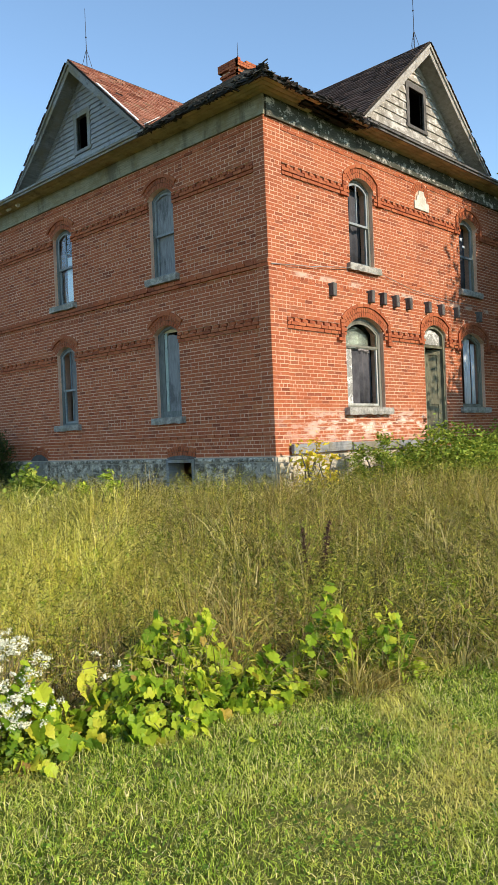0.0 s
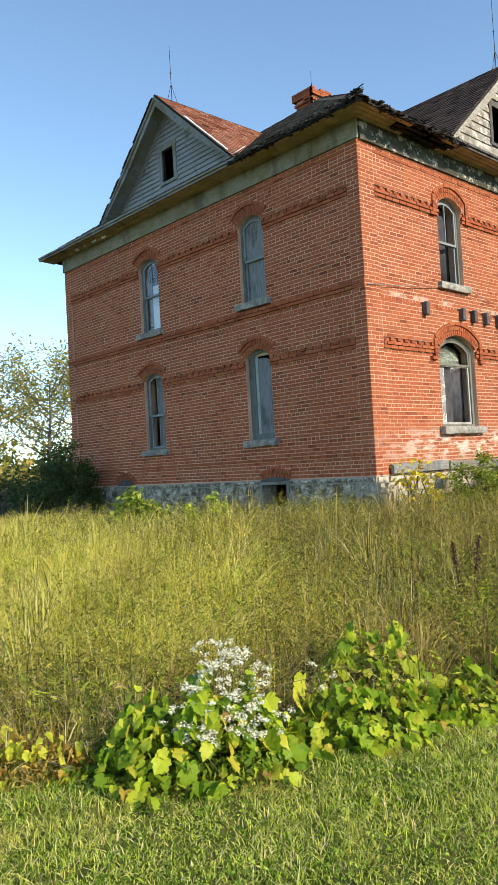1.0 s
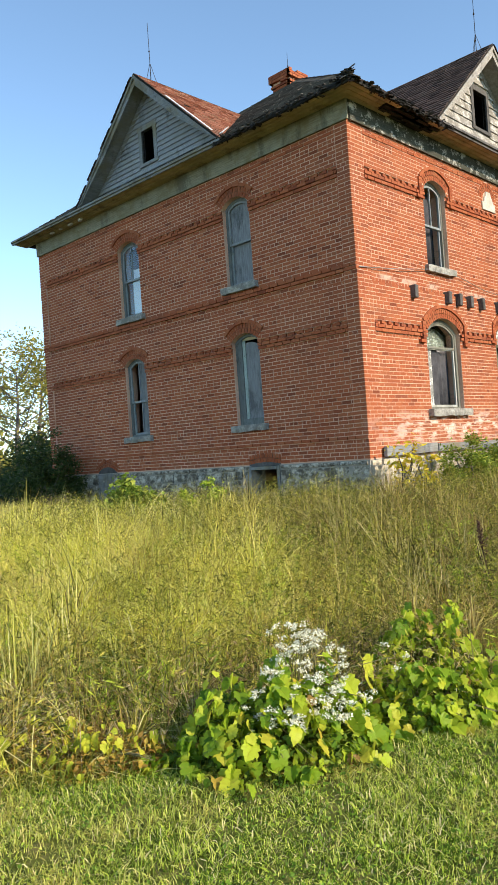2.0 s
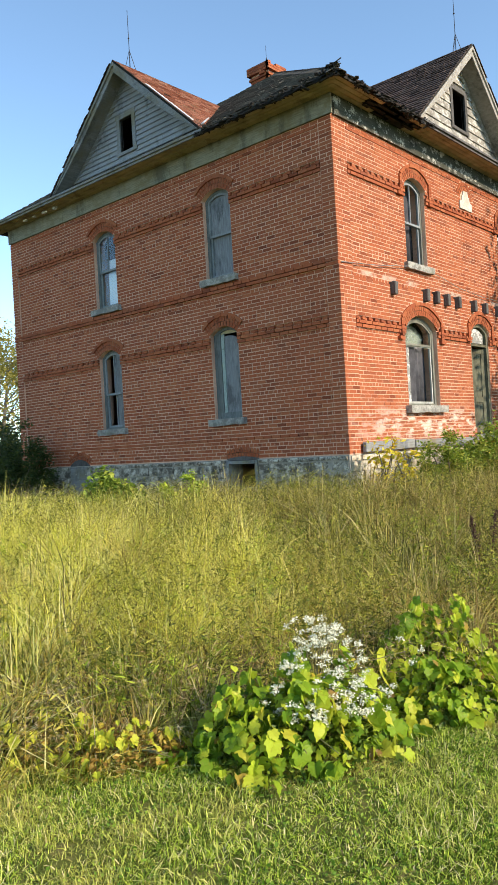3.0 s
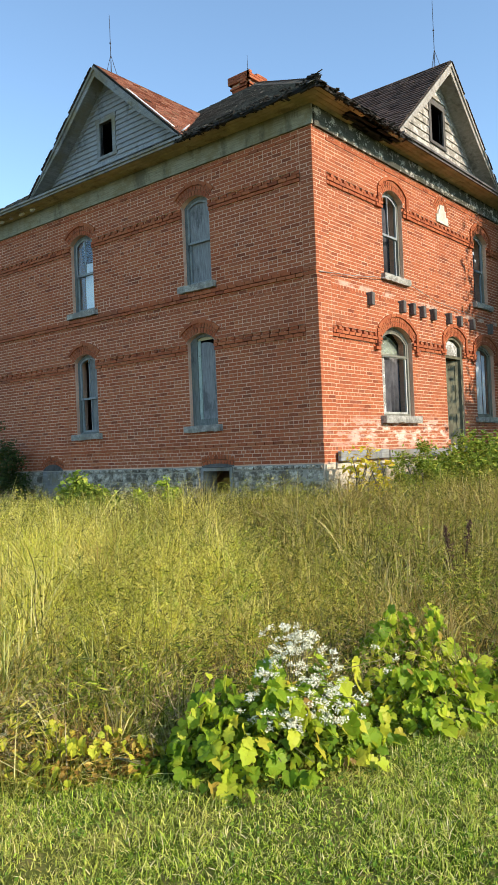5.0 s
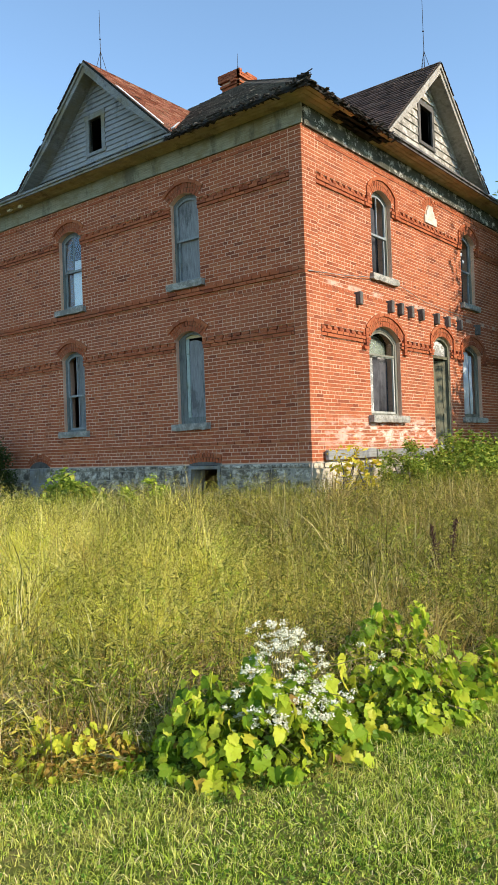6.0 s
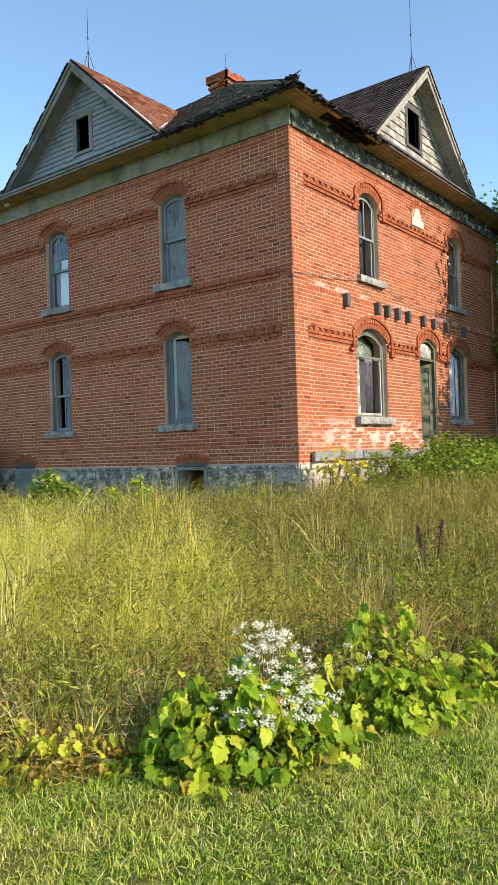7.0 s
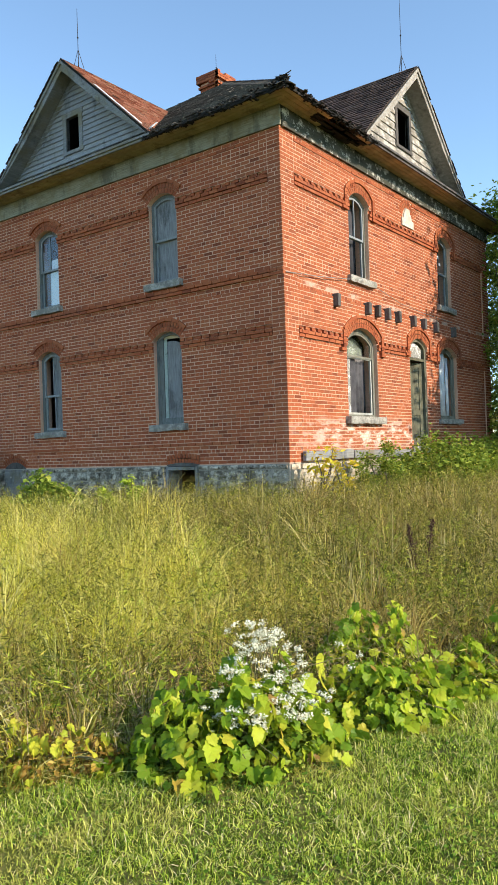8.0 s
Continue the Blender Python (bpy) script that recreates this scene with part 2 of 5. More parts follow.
def box(bm, a, b, bevel=0.0):
    (x0, y0, z0), (x1, y1, z1) = a, b
    v = [bm.verts.new(p) for p in ((x0, y0, z0), (x1, y0, z0), (x1, y1, z0), (x0, y1, z0), (x0, y0, z1), (x1, y0, z1), (x1, y1, z1), (x0, y1, z1))]
    fs = [bm.faces.new([v[i] for i in q]) for q in ((3, 2, 1, 0), (4, 5, 6, 7), (0, 1, 5, 4), (1, 2, 6, 5), (2, 3, 7, 6), (3, 0, 4, 7))]
    if bevel:
        bmesh.ops.bevel(bm, geom=list({e for f in fs for e in f.edges}), offset=bevel, segments=1, affect="EDGES")
    return v


def prism(bm, points, shift):
    """A flat polygon pushed out by a vector."""
    shift = Vector(shift)
    a = [bm.verts.new(p) for p in points]
    b = [bm.verts.new(Vector(p) + shift) for p in points]
    bm.faces.new(a[::-1])
    bm.faces.new(b)
    n = len(a)
    for i in range(n):
        bm.faces.new((a[i], a[(i + 1) % n], b[(i + 1) % n], b[i]))


def tube(bm, path, radii, sides=6):
    rings = []
    for i, p in enumerate(path):
        p = Vector(p)
        way = (Vector(path[min(i + 1, len(path) - 1)]) - Vector(path[max(i - 1, 0)])).normalized()
        q = way.to_track_quat("Z", "Y")
        r = radii[i] if isinstance(radii, (list, tuple)) else radii
        rings.append([bm.verts.new(p + q @ Vector((r * math.cos(k * math.tau / sides), r * math.sin(k * math.tau / sides), 0))) for k in range(sides)])
    for a, b in zip(rings, rings[1:]):
        for k in range(sides):
            bm.faces.new((a[k], a[(k + 1) % sides], b[(k + 1) % sides], b[k]))
    bm.faces.new(rings[0][::-1])
    bm.faces.new(rings[-1])


def west(u, d, z):
    """Long side wall: u runs along x, d outwards."""
    return Vector((u, -d, z))


def porch(u, d, z):
    """Porch wall: u runs along y, d outwards."""
    return Vector((d, u, z))


def slab(bm, F, us, lo, hi, d0, d1):
    """A solid between two curves lo(u), hi(u), from depth d0 to d1."""
    rows = [[bm.verts.new(F(u, d, z)) for d, z in ((d0, lo(u)), (d1, lo(u)), (d1, hi(u)), (d0, hi(u)))] for u in us]
    for a, b in zip(rows, rows[1:]):
        for k in range(4):
            bm.faces.new((a[k], a[(k + 1) % 4], b[(k + 1) % 4], b[k]))
    bm.faces.new(rows[0])
    bm.faces.new(rows[-1][::-1])


class Opening:
    """An opening with a segmental arch: middle, width, foot, spring and crown."""

    def __init__(self, c, w, foot, spring, crown, ring=0.27):
        self.c, self.a, self.foot, self.spring, self.crown, self.ring = c, w / 2, foot, spring, crown, ring
        h = crown - spring
        self.R = (self.a ** 2 + h ** 2) / (2 * h)
        self.cz = crown - self.R

    def head(self, u, inset=0.0):
        k = max(0.0, (self.R - inset) ** 2 - (u - self.c) ** 2)
        return self.cz + math.sqrt(k)

    def void(self, z):
        """Half the width that bricks must keep clear at height z, or 0."""
        if z < self.foot:
            return 0
        if z < self.spring:
            return self.a
        out = self.R + self.ring
        z_end = self.cz + (self.spring - self.cz) * out / self.R
        if z < z_end:
            return self.a * (z - self.cz) / (self.spring - self.cz)
        k = out ** 2 - (z - self.cz) ** 2
        return math.sqrt(k) if k > 0 else 0

    def us(self, n=10, inset=0.0):
        a = self.a - inset
        return [self.c - a + 2 * a * i / n for i in range(n + 1)]


def wall_slab(bm, F, u0, u1, z0, z1, openings, d0, d1):
    """A wall piece with its openings left out."""
    cuts = {u0, u1}
    for o in openings:
        cuts.update(u for u in o.us() if u0 < u < u1)
    cuts = sorted(cuts)
    for a, b in zip(cuts, cuts[1:]):
        m = (a + b) / 2
        spans = sorted((o.foot, o) for o in openings if abs(m - o.c) < o.a)
        low = lambda u: z0
        for foot, o in spans:
            if foot > z0 and low(m) < min(foot, z1) - 1e-4:
                top = min(foot, z1)
                slab(bm, F, (a, b), low, lambda u, t=top: t, d0, d1)
            low = lambda u, o=o, l=low: max(o.head(u), l(u))
        if low(m) < z1 - 1e-3:
            slab(bm, F, (a, b), lambda u, l=low: min(l(u), z1 - 0.001), lambda u: z1, d0, d1)


# ---- plan of the ground ----
def rise(x, y):
    """How far inside the meadow a place lies, from the edge of the mown lawn."""
    return -0.87 * (x - 5.3) + 0.49 * (y + 7.2)


def ground_z(x, y):
    k = min(1.0, max(0.0, rise(x, y) / 7.5))
    return 0.55 * k * k * (3 - 2 * k)


def ground_zs(x, y):
    k = np.clip((-0.87 * (x - 5.3) + 0.49 * (y + 7.2)) / 7.5, 0, 1)
    return 0.55 * k * k * (3 - 2 * k)


WIDE, DEEP = 10.4, 10.4
COURSE, LONG, JOINT, MORTAR = 0.0706, 0.214, 0.0122, 0.004
BRICK_FOOT, BRICK_TOP = 1.30, 7.36

house = thing("house", (-WIDE / 2, DEEP / 2, 0.4), "abandoned two-storey red brick house with weathered gables in an overgrown field", "house")

WEST_OPEN = [Opening(-2.86, 0.74, 2.11, 3.80, 3.95), Opening(-2.88, 0.74, 4.93, 6.55, 6.70), Opening(-6.5, 0.78, 4.92, 6.53, 6.69), Opening(-6.51, 0.78, 2.11, 3.78, 3.94)]
PORCH_OPEN = [Opening(2.88, 0.84, 5.0, 6.58, 6.76), Opening(7.34, 0.84, 5.0, 6.58, 6.76), Opening(2.86, 1.30, 2.15, 3.71, 3.97), Opening(5.58, 0.92, 1.52, 3.85, 4.03), Opening(7.38, 1.16, 2.17, 3.77, 3.98)]
RECESS = 0.035
PANELS_Z = [(1.66, 3.58), (4.45, 6.33)]
CORBEL_ROWS = [int((z - BRICK_FOOT) / COURSE) + 1 for z in (3.58, 6.33)]
BACKED_Z = [(1.66, BRICK_FOOT + (CORBEL_ROWS[0] + 2) * COURSE), (4.45, BRICK_FOOT + (CORBEL_ROWS[1] + 2) * COURSE)]


def build_wall(F, u0, u1, openings, pil, label):
    """The mortar body of a wall with raised piers and bands, both backing the bricks."""
    bm = bmesh.new()
    a, b = u0 + pil, u1 - pil
    wall_slab(bm, F, u0 + 0.06, u1 - 0.06, BRICK_FOOT - 0.02, BRICK_TOP, openings, -RECESS - MORTAR, -0.36)
    u0, u1 = u0 + 0.013, u1 - 0.013
    e = 0.004
    for x0, x1 in ((u0, a), (b, u1)):
        wall_slab(bm, F, x0, x1, BRICK_FOOT - 0.02, BRICK_TOP, [], -MORTAR, -RECESS - MORTAR + e)
    zs = [BRICK_FOOT - 0.02] + [z for p in BACKED_Z for z in p] + [BRICK_TOP]
    for z0, z1 in zip(zs[::2], zs[1::2]):
        wall_slab(bm, F, a, b, z0, z1, openings, -MORTAR, -RECESS - MORTAR + e)
    return part("wall", bm, M_MORTAR, house, label)


def depth_at(u, z, u0, u1, pil):
    inside = u0 + pil < u < u1 - pil and any(a < z < b for a, b in PANELS_Z)
    return -RECESS if inside else 0.0


def lay_bricks(F, u0, u1, openings, pil, near, wall, extra=()):
    """Courses of bricks. near(u, z) picks those built as objects of their own."""
    verts, faces, singles = [], [], []
    rng = random.Random(7)
    rows = int((BRICK_TOP - BRICK_FOOT) / COURSE)
    for r in range(rows):
        z0 = BRICK_FOOT + r * COURSE + JOINT / 2
        zm, z1 = z0 + (COURSE - JOINT) / 2, z0 + COURSE - JOINT
        long = LONG / 2 if r % 7 == 3 or r in DENTILS else LONG
        edges = [u0]
        u = u0 + (long / 2 if r % 2 else long)
        while u < u1 - 0.03:
            edges.append(u)
            u += long
        fixed = [u0, u1, u0 + pil, u1 - pil]
        voids = [(o.c - o.void(zm), o.c + o.void(zm)) for o in [*openings, *extra] if o.void(zm) > 0]
        fixed += [v for p in voids for v in p]
        edges = [e for e in edges if all(abs(e - f) > 0.05 for f in fixed)] + fixed
        edges = sorted({round(e, 4) for e in edges if u0 <= e <= u1})
        for a, b in zip(edges, edges[1:]):
            m = (a + b) / 2
            if b - a < 0.012 or any(p < m < q for p, q in voids):
                continue
            d = depth_at(m, zm, u0, u1, pil)
            if (r in CORBELS) and u0 + pil < m < u1 - pil:
                d = 0.012
            if r in DENTILS and u0 + pil < m < u1 - pil:
                d = 0.004
                if int((m - u0) / 0.107 + 0.25) % 2:
                    d = -RECESS
            # string courses of the long wall
            if F is west and r in (5, 47, 48):
                d = 0.020
            d += rng.uniform(-0.0025, 0.0025)
            if abs(b - a - LONG) < 0.002 and near(m, zm) and len(singles) < 300 and d < 0.003:
                singles.append((m, zm, d))
                continue
            lo, hi = a + JOINT / 2 + rng.uniform(-0.002, 0.002), b - JOINT / 2 + rng.uniform(-0.002, 0.002)
            if a <= u0 + 1e-4:
                lo = u0
            if b >= u1 - 1e-4:
                hi = u1
            dz = rng.uniform(-0.0015, 0.0015)
            k = len(verts)
            for dd, w in ((d - 0.06, 0), (d, 0.0015)):
                verts += [F(lo + w, dd, z0 + w + dz), F(hi - w, dd, z0 + w + dz), F(hi - w, dd, z1 - w + dz), F(lo + w, dd, z1 - w + dz)]
            faces += [(k + 4, k + 5, k + 6, k + 7)] + [(k + i, k + (i + 1) % 4, k + 4 + (i + 1) % 4, k + 4 + i) for i in range(4)]
    tagged(part("brickwork", (verts, [], faces), M_BRICK, wall), kind="stuff")
    if singles:
        bm = bmesh.new()
        h, t = (LONG - JOINT) / 2, (COURSE - JOINT) / 2
        slab(bm, F, (-h, h), lambda u: -t, lambda u: t, -0.03, 0.0)
        first = part("brick", bm, M_BRICK_PIECE, wall)
        for i, (m, z, d) in enumerate(singles):
            ob = first if i == 0 else new("brick", first.data)
            ob.parent = wall
            ob.location = F(m, d, z)


CORBELS = {*CORBEL_ROWS, int((7.10 - BRICK_FOOT) / COURSE)}
DENTILS = {r + 1 for r in CORBEL_ROWS}


def arch_ring(F, o, parent, drop=0.0):
    """Voussoir bricks over an opening, and the projecting label course round them."""
    verts, faces = [], []
    half = math.asin(o.a / o.R)

    def wedge(t0, t1, r0, r1, d):
        k = len(verts)
        for dd in (-0.10, d):
            verts.extend(F(o.c + r * math.sin(t), dd, o.cz + r * math.cos(t)) for t, r in ((t0, r0), (t1, r0), (t1, r1), (t0, r1)))
        faces.extend([(k + 4, k + 5, k + 6, k + 7), (k + 3, k + 2, k + 1, k)] + [(k + i, k + (i + 1) % 4, k + 4 + (i + 1) % 4, k + 4 + i) for i in range(4)])

    for r0, r1, d in ((o.R, o.R + 0.098, 0.002), (o.R + 0.104, o.R + 0.198, 0.002)):
        n = max(6, round(2 * half * r0 / 0.072))
        for i in range(n):
            g = 0.0065 / r0
            wedge(-half + 2 * half * i / n + g, -half + 2 * half * (i + 1) / n - g, r0 + 0.003, r1, d + random.uniform(-0.002, 0.002))
    r0, r1 = o.R + 0.203, o.R + 0.268
    n = max(4, round(2 * half * r0 / 0.2)) if o.ring > 0.25 else 0
    for i in range(n):
        g = 0.004 / r0
        wedge(-half + 2 * half * i / n + g, -half + 2 * half * (i + 1) / n - g, r0, r1, 0.030)
    if drop:
        zt = o.cz + r0 * math.cos(half)
        for s in (-1, 1):
            u = o.c + s * (r0 + 0.028) * math.sin(half)
            z = zt
            while z > zt - drop:
                k = len(verts)
                for dd in (-0.05, 0.030):
                    verts.extend(F(u + p, dd, z + q) for p, q in ((-0.05, -0.064), (0.05, -0.064), (0.05, 0), (-0.05, 0)))
                faces.extend([(k + 4, k + 5, k + 6, k + 7)] + [(k + i, k + (i + 1) % 4, k + 4 + (i + 1) % 4, k + 4 + i) for i in range(4)])
                z -= COURSE
            k = len(verts)
            for dd in (-0.05, 0.030):
                verts.extend(F(u + s * 0.04 + p, dd, z + q) for p, q in ((-0.09, -0.060), (0.09, -0.060), (0.09, 0), (-0.09, 0)))
            faces.extend([(k + 4, k + 5, k + 6, k + 7)] + [(k + i, k + (i + 1) % 4, k + 4 + (i + 1) % 4, k + 4 + i) for i in range(4)])
    tagged(part("arch", (verts, [], faces), M_BRICK, parent), kind="stuff")
    bm = bmesh.new()
    us = [o.c + (o.R + o.ring - 0.02) * math.sin(half) * (i / 12 * 2 - 1) for i in range(13)]
    slab(bm, F, us, lambda u: min(o.cz + math.sqrt(max(0, (o.R + 0.004) ** 2 - (u - o.c) ** 2)), o.cz + math.sqrt((o.R + o.ring - 0.02) ** 2 - (u - o.c) ** 2) - 0.02) if abs(u - o.c) < o.a else o.spring + (abs(u - o.c) - o.a) * 0.9, lambda u: o.cz + math.sqrt((o.R + o.ring - 0.02) ** 2 - (u - o.c) ** 2), -0.09, -0.004)
    part("arch_bed", bm, M_MORTAR, parent)


wall_w = build_wall(west, -WIDE, 0, WEST_OPEN, 0.28, "shaded red brick side wall with pale mortar joints")
wall_p = build_wall(porch, 0.0, DEEP, PORCH_OPEN, 0.44, "sunlit red brick porch wall with whitewash remains")
# the two hidden walls close the house
bm = bmesh.new()
box(bm, (-WIDE, 0.37, 0.4), (-WIDE + 0.36, DEEP, BRICK_TOP))
part("wall", bm, M_MORTAR, house)
bm = bmesh.new()
box(bm, (-WIDE + 0.37, DEEP - 0.36, 0.4), (-0.37, DEEP, BRICK_TOP))
part("wall", bm, M_MORTAR, house)
# rooms behind the windows: added near-black surfaces, their darkness put into the colour
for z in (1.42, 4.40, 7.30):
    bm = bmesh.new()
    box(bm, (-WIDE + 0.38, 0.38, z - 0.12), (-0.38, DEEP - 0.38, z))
    part("inner_floor", bm, M_DARK, house, "near-black floor added to keep an empty room dark")
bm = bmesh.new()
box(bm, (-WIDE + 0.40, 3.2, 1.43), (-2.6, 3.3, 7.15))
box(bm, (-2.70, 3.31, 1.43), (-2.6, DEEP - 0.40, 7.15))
part("partition_wall", bm, M_DARK, house, "near-black partition added to keep the rooms dark")

# ---- windows and door ----
def flat(bm, F, u0, u1, z0, z1, d0, d1):
    slab(bm, F, (u0, u1), lambda u: z0, lambda u: z1, d0, d1)


def arched(bm, F, o, inset, z0, d0, d1, n=10):
    """A plate that fills the opening above z0, inset from its edge."""
    slab(bm, F, o.us(n, inset), lambda u: z0, lambda u: o.head(u, inset), d0, d1)


def rough_block(F, u0, u1, z0, z1, d0, d1, seed):
    """A dressed stone with uneven faces."""
    bm = bmesh.new()
    rng = random.Random(seed)
    n = max(2, round((u1 - u0) / 0.12))
    grid = []
    for i in range(n + 1):
        u = u0 + (u1 - u0) * i / n
        j = lambda k=0.011: rng.uniform(-k, k)
        grid.append([bm.verts.new(F(u + (j(0.004)), d, z)) for d, z in ((d0, z0), (d1 - 0.01, z0 + j()), (d1 + j(), (z0 + z1) / 2 + j()), (d1 - 0.008 + j(0.004), z1 + j(0.003)), (d0, z1))])
    for a, b in zip(grid, grid[1:]):
        for k in range(5):
            bm.faces.new((a[k], a[(k + 1) % 5], b[(k + 1) % 5], b[k]))
    bm.faces.new(grid[0])
    bm.faces.new(grid[-1][::-1])
    return bm


def sill(F, o, window, out=0.06, thick=0.13):
    part("sill", rough_block(F, o.c - o.a - 0.12, o.c + o.a + 0.12, o.foot - thick, o.foot, -0.14, out, int(o.c * 100)), M_SILL, window, "weathered limestone sill")


def casing(F, o, label, d0=-0.12, d1=-0.20, t=0.06):
    bm = bmesh.new()
    for s in (-1, 1):
        a, b = sorted((o.c + s * o.a, o.c + s * (o.a - t)))
        slab(bm, F, (a, b), lambda u: o.foot, lambda u: o.head(u), d0, d1)
    slab(bm, F, o.us(10, t), lambda u: o.head(u, t), lambda u: o.head(u), d0, d1)
    flat(bm, F, o.c - o.a + t, o.c + o.a - t, o.foot, o.foot + 0.05, d0 + 0.01, d1)
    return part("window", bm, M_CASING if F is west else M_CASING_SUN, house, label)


def sash(F, o, window, z0, z1, d, muntin=False, top=False, t=0.06, mat=None):
    """One sash: stiles, rails, and a muntin where it has one."""
    a = o.a - t
    bm = bmesh.new()
    r = 0.045
    for s in (-1, 1):
        x0, x1 = sorted((o.c + s * a, o.c + s * (a - r)))
        slab(bm, F, (x0, x1), lambda u: z0, (lambda u: o.head(u, t)) if top else (lambda u: z1), d, d - 0.035)
    flat(bm, F, o.c - a + r, o.c + a - r, z0, z0 + r, d - 0.001, d - 0.034)
    if top:
        slab(bm, F, o.us(10, t + r), lambda u: o.head(u, t + r), lambda u: o.head(u, t), d - 0.001, d - 0.034)
    else:
        flat(bm, F, o.c - a + r, o.c + a - r, z1 - r, z1, d - 0.001, d - 0.034)
    if muntin:
        slab(bm, F, (o.c - 0.012, o.c + 0.012), lambda u: z0 + r, (lambda u: o.head(u, t + r)) if top else (lambda u: z1 - r), d - 0.004, d - 0.03)
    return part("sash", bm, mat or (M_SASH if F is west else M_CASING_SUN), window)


def pane(F, o, window, z0, z1, d, top=False, inset=0.10):
    bm = bmesh.new()
    if top:
        arched(bm, F, o, inset, z0, d, d - 0.004)
    else:
        flat(bm, F, o.c - o.a + inset, o.c + o.a - inset, z0, z1, d, d - 0.004)
    ob = part("pane", bm, M_GLASS, window)
    ob.visible_shadow = False


def plate(F, name, window, u0, u1, z0, z1, d, mat, label="", thick=0.015, head=None):
    bm = bmesh.new()
    n = 6
    us = [u0 + (u1 - u0) * i / n for i in range(n + 1)]
    slab(bm, F, us, lambda u: z0, (lambda u: min(z1, head(u))) if head else (lambda u: z1), d, d - thick)
    return part(name, bm, mat, window, label)


def drape(F, window, u0, u1, z0, z1, d, mat, label, folds=4):
    bm = bmesh.new()
    n = folds * 6
    a = [[bm.verts.new(F(u0 + (u1 - u0) * i / n, d + 0.025 * math.sin(i / n * folds * math.tau) * (0.5 + 0.5 * k), z1 + (z0 - z1) * k)) for i in range(n + 1)] for k in (0, 0.5, 1)]
    for r0, r1 in zip(a, a[1:]):
        for i in range(n):
            bm.faces.new((r0[i], r0[i + 1], r1[i + 1], r1[i]))
    ob = part("curtain", bm, mat, window, label, smooth=True)
    md = ob.modifiers.new("cloth", "SOLIDIFY")
    md.thickness = 0.004


WA, WB, WC, WD = WEST_OPEN
# lower window, boarded up
w = casing(west, WA, "boarded arched window with grey panels and peeling stile")
sill(west, WA, w)
plate(west, "board", w, WA.c - 0.10, WA.c + 0.31, WA.foot + 0.05, 9, -0.15, M_BOARD, "grey plywood board", head=lambda u: WA.head(u, 0.07) - 0.10)
plate(west, "stile", w, WA.c - 0.31, WA.c - 0.20, WA.foot + 0.05, 9, -0.13, M_CASING, "", 0.04, lambda u: WA.head(u, 0.06))
plate(west, "peeling_board", w, WA.c - 0.19, WA.c - 0.11, WA.foot + 0.05, 9, -0.14, M_PEEL_GREEN, "peeling white and green board", 0.02, lambda u: WA.head(u, 0.07) - 0.04)
plate(west, "head_board", w, WA.c - 0.31, WA.c + 0.31, WA.spring + 0.02, 9, -0.155, M_SOFFIT, "", 0.02, lambda u: WA.head(u, 0.06))
plate(west, "bottom_rail", w, WA.c - 0.31, WA.c + 0.31, WA.foot + 0.05, WA.foot + 0.13, -0.125, M_CASING, "", 0.03)
# upper window, boards behind a sash
w = casing(west, WB, "arched sash window boarded with grey sheets behind")
sill(west, WB, w, 0.07)
mid = WB.foot + 0.86
sash(west, WB, w, mid, 9, -0.13, top=True)
sash(west, WB, w, WB.foot + 0.05, mid + 0.045, -0.166)
plate(west, "board", w, WB.c - 0.28, WB.c + 0.28, mid + 0.03, 9, -0.172, M_BOARD, "grey weathered sheet", head=lambda u: WB.head(u, 0.08))
plate(west, "board", w, WB.c - 0.28, WB.c + 0.28, WB.foot + 0.06, mid + 0.03, -0.205, M_BOARD, "grey weathered sheet")
# upper far window with a pale blind
w = casing(west, WC, "arched sash window with pale blue blind below")
sill(west, WC, w, 0.07)
mid = WC.foot + 0.86
sash(west, WC, w, mid, 9, -0.13, True, True)
sash(west, WC, w, WC.foot + 0.05, mid + 0.045, -0.166)
pane(west, WC, w, mid + 0.03, 9, -0.147, True)
pane(west, WC, w, WC.foot + 0.08, mid, -0.184)
plate(west, "blind", w, WC.c - 0.16, WC.c + 0.29, WC.foot + 0.06, mid + 0.30, -0.26, M_BLIND, "pale blue window blind", 0.006)
# lower far window, dark panes
w = casing(west, WD, "arched sash window with dark glass")
sill(west, WD, w)
mid = WD.foot + 0.80
sash(west, WD, w, mid, 9, -0.13, True, True)
sash(west, WD, w, WD.foot + 0.05, mid + 0.045, -0.166, True)
plate(west, "board", w, WD.c - 0.06, WD.c + 0.28, WD.foot + 0.06, 9, -0.215, M_BOARD, "grey weathered sheet", head=lambda u: WD.head(u, 0.10))

PA, PB, PC, PD, PE = PORCH_OPEN
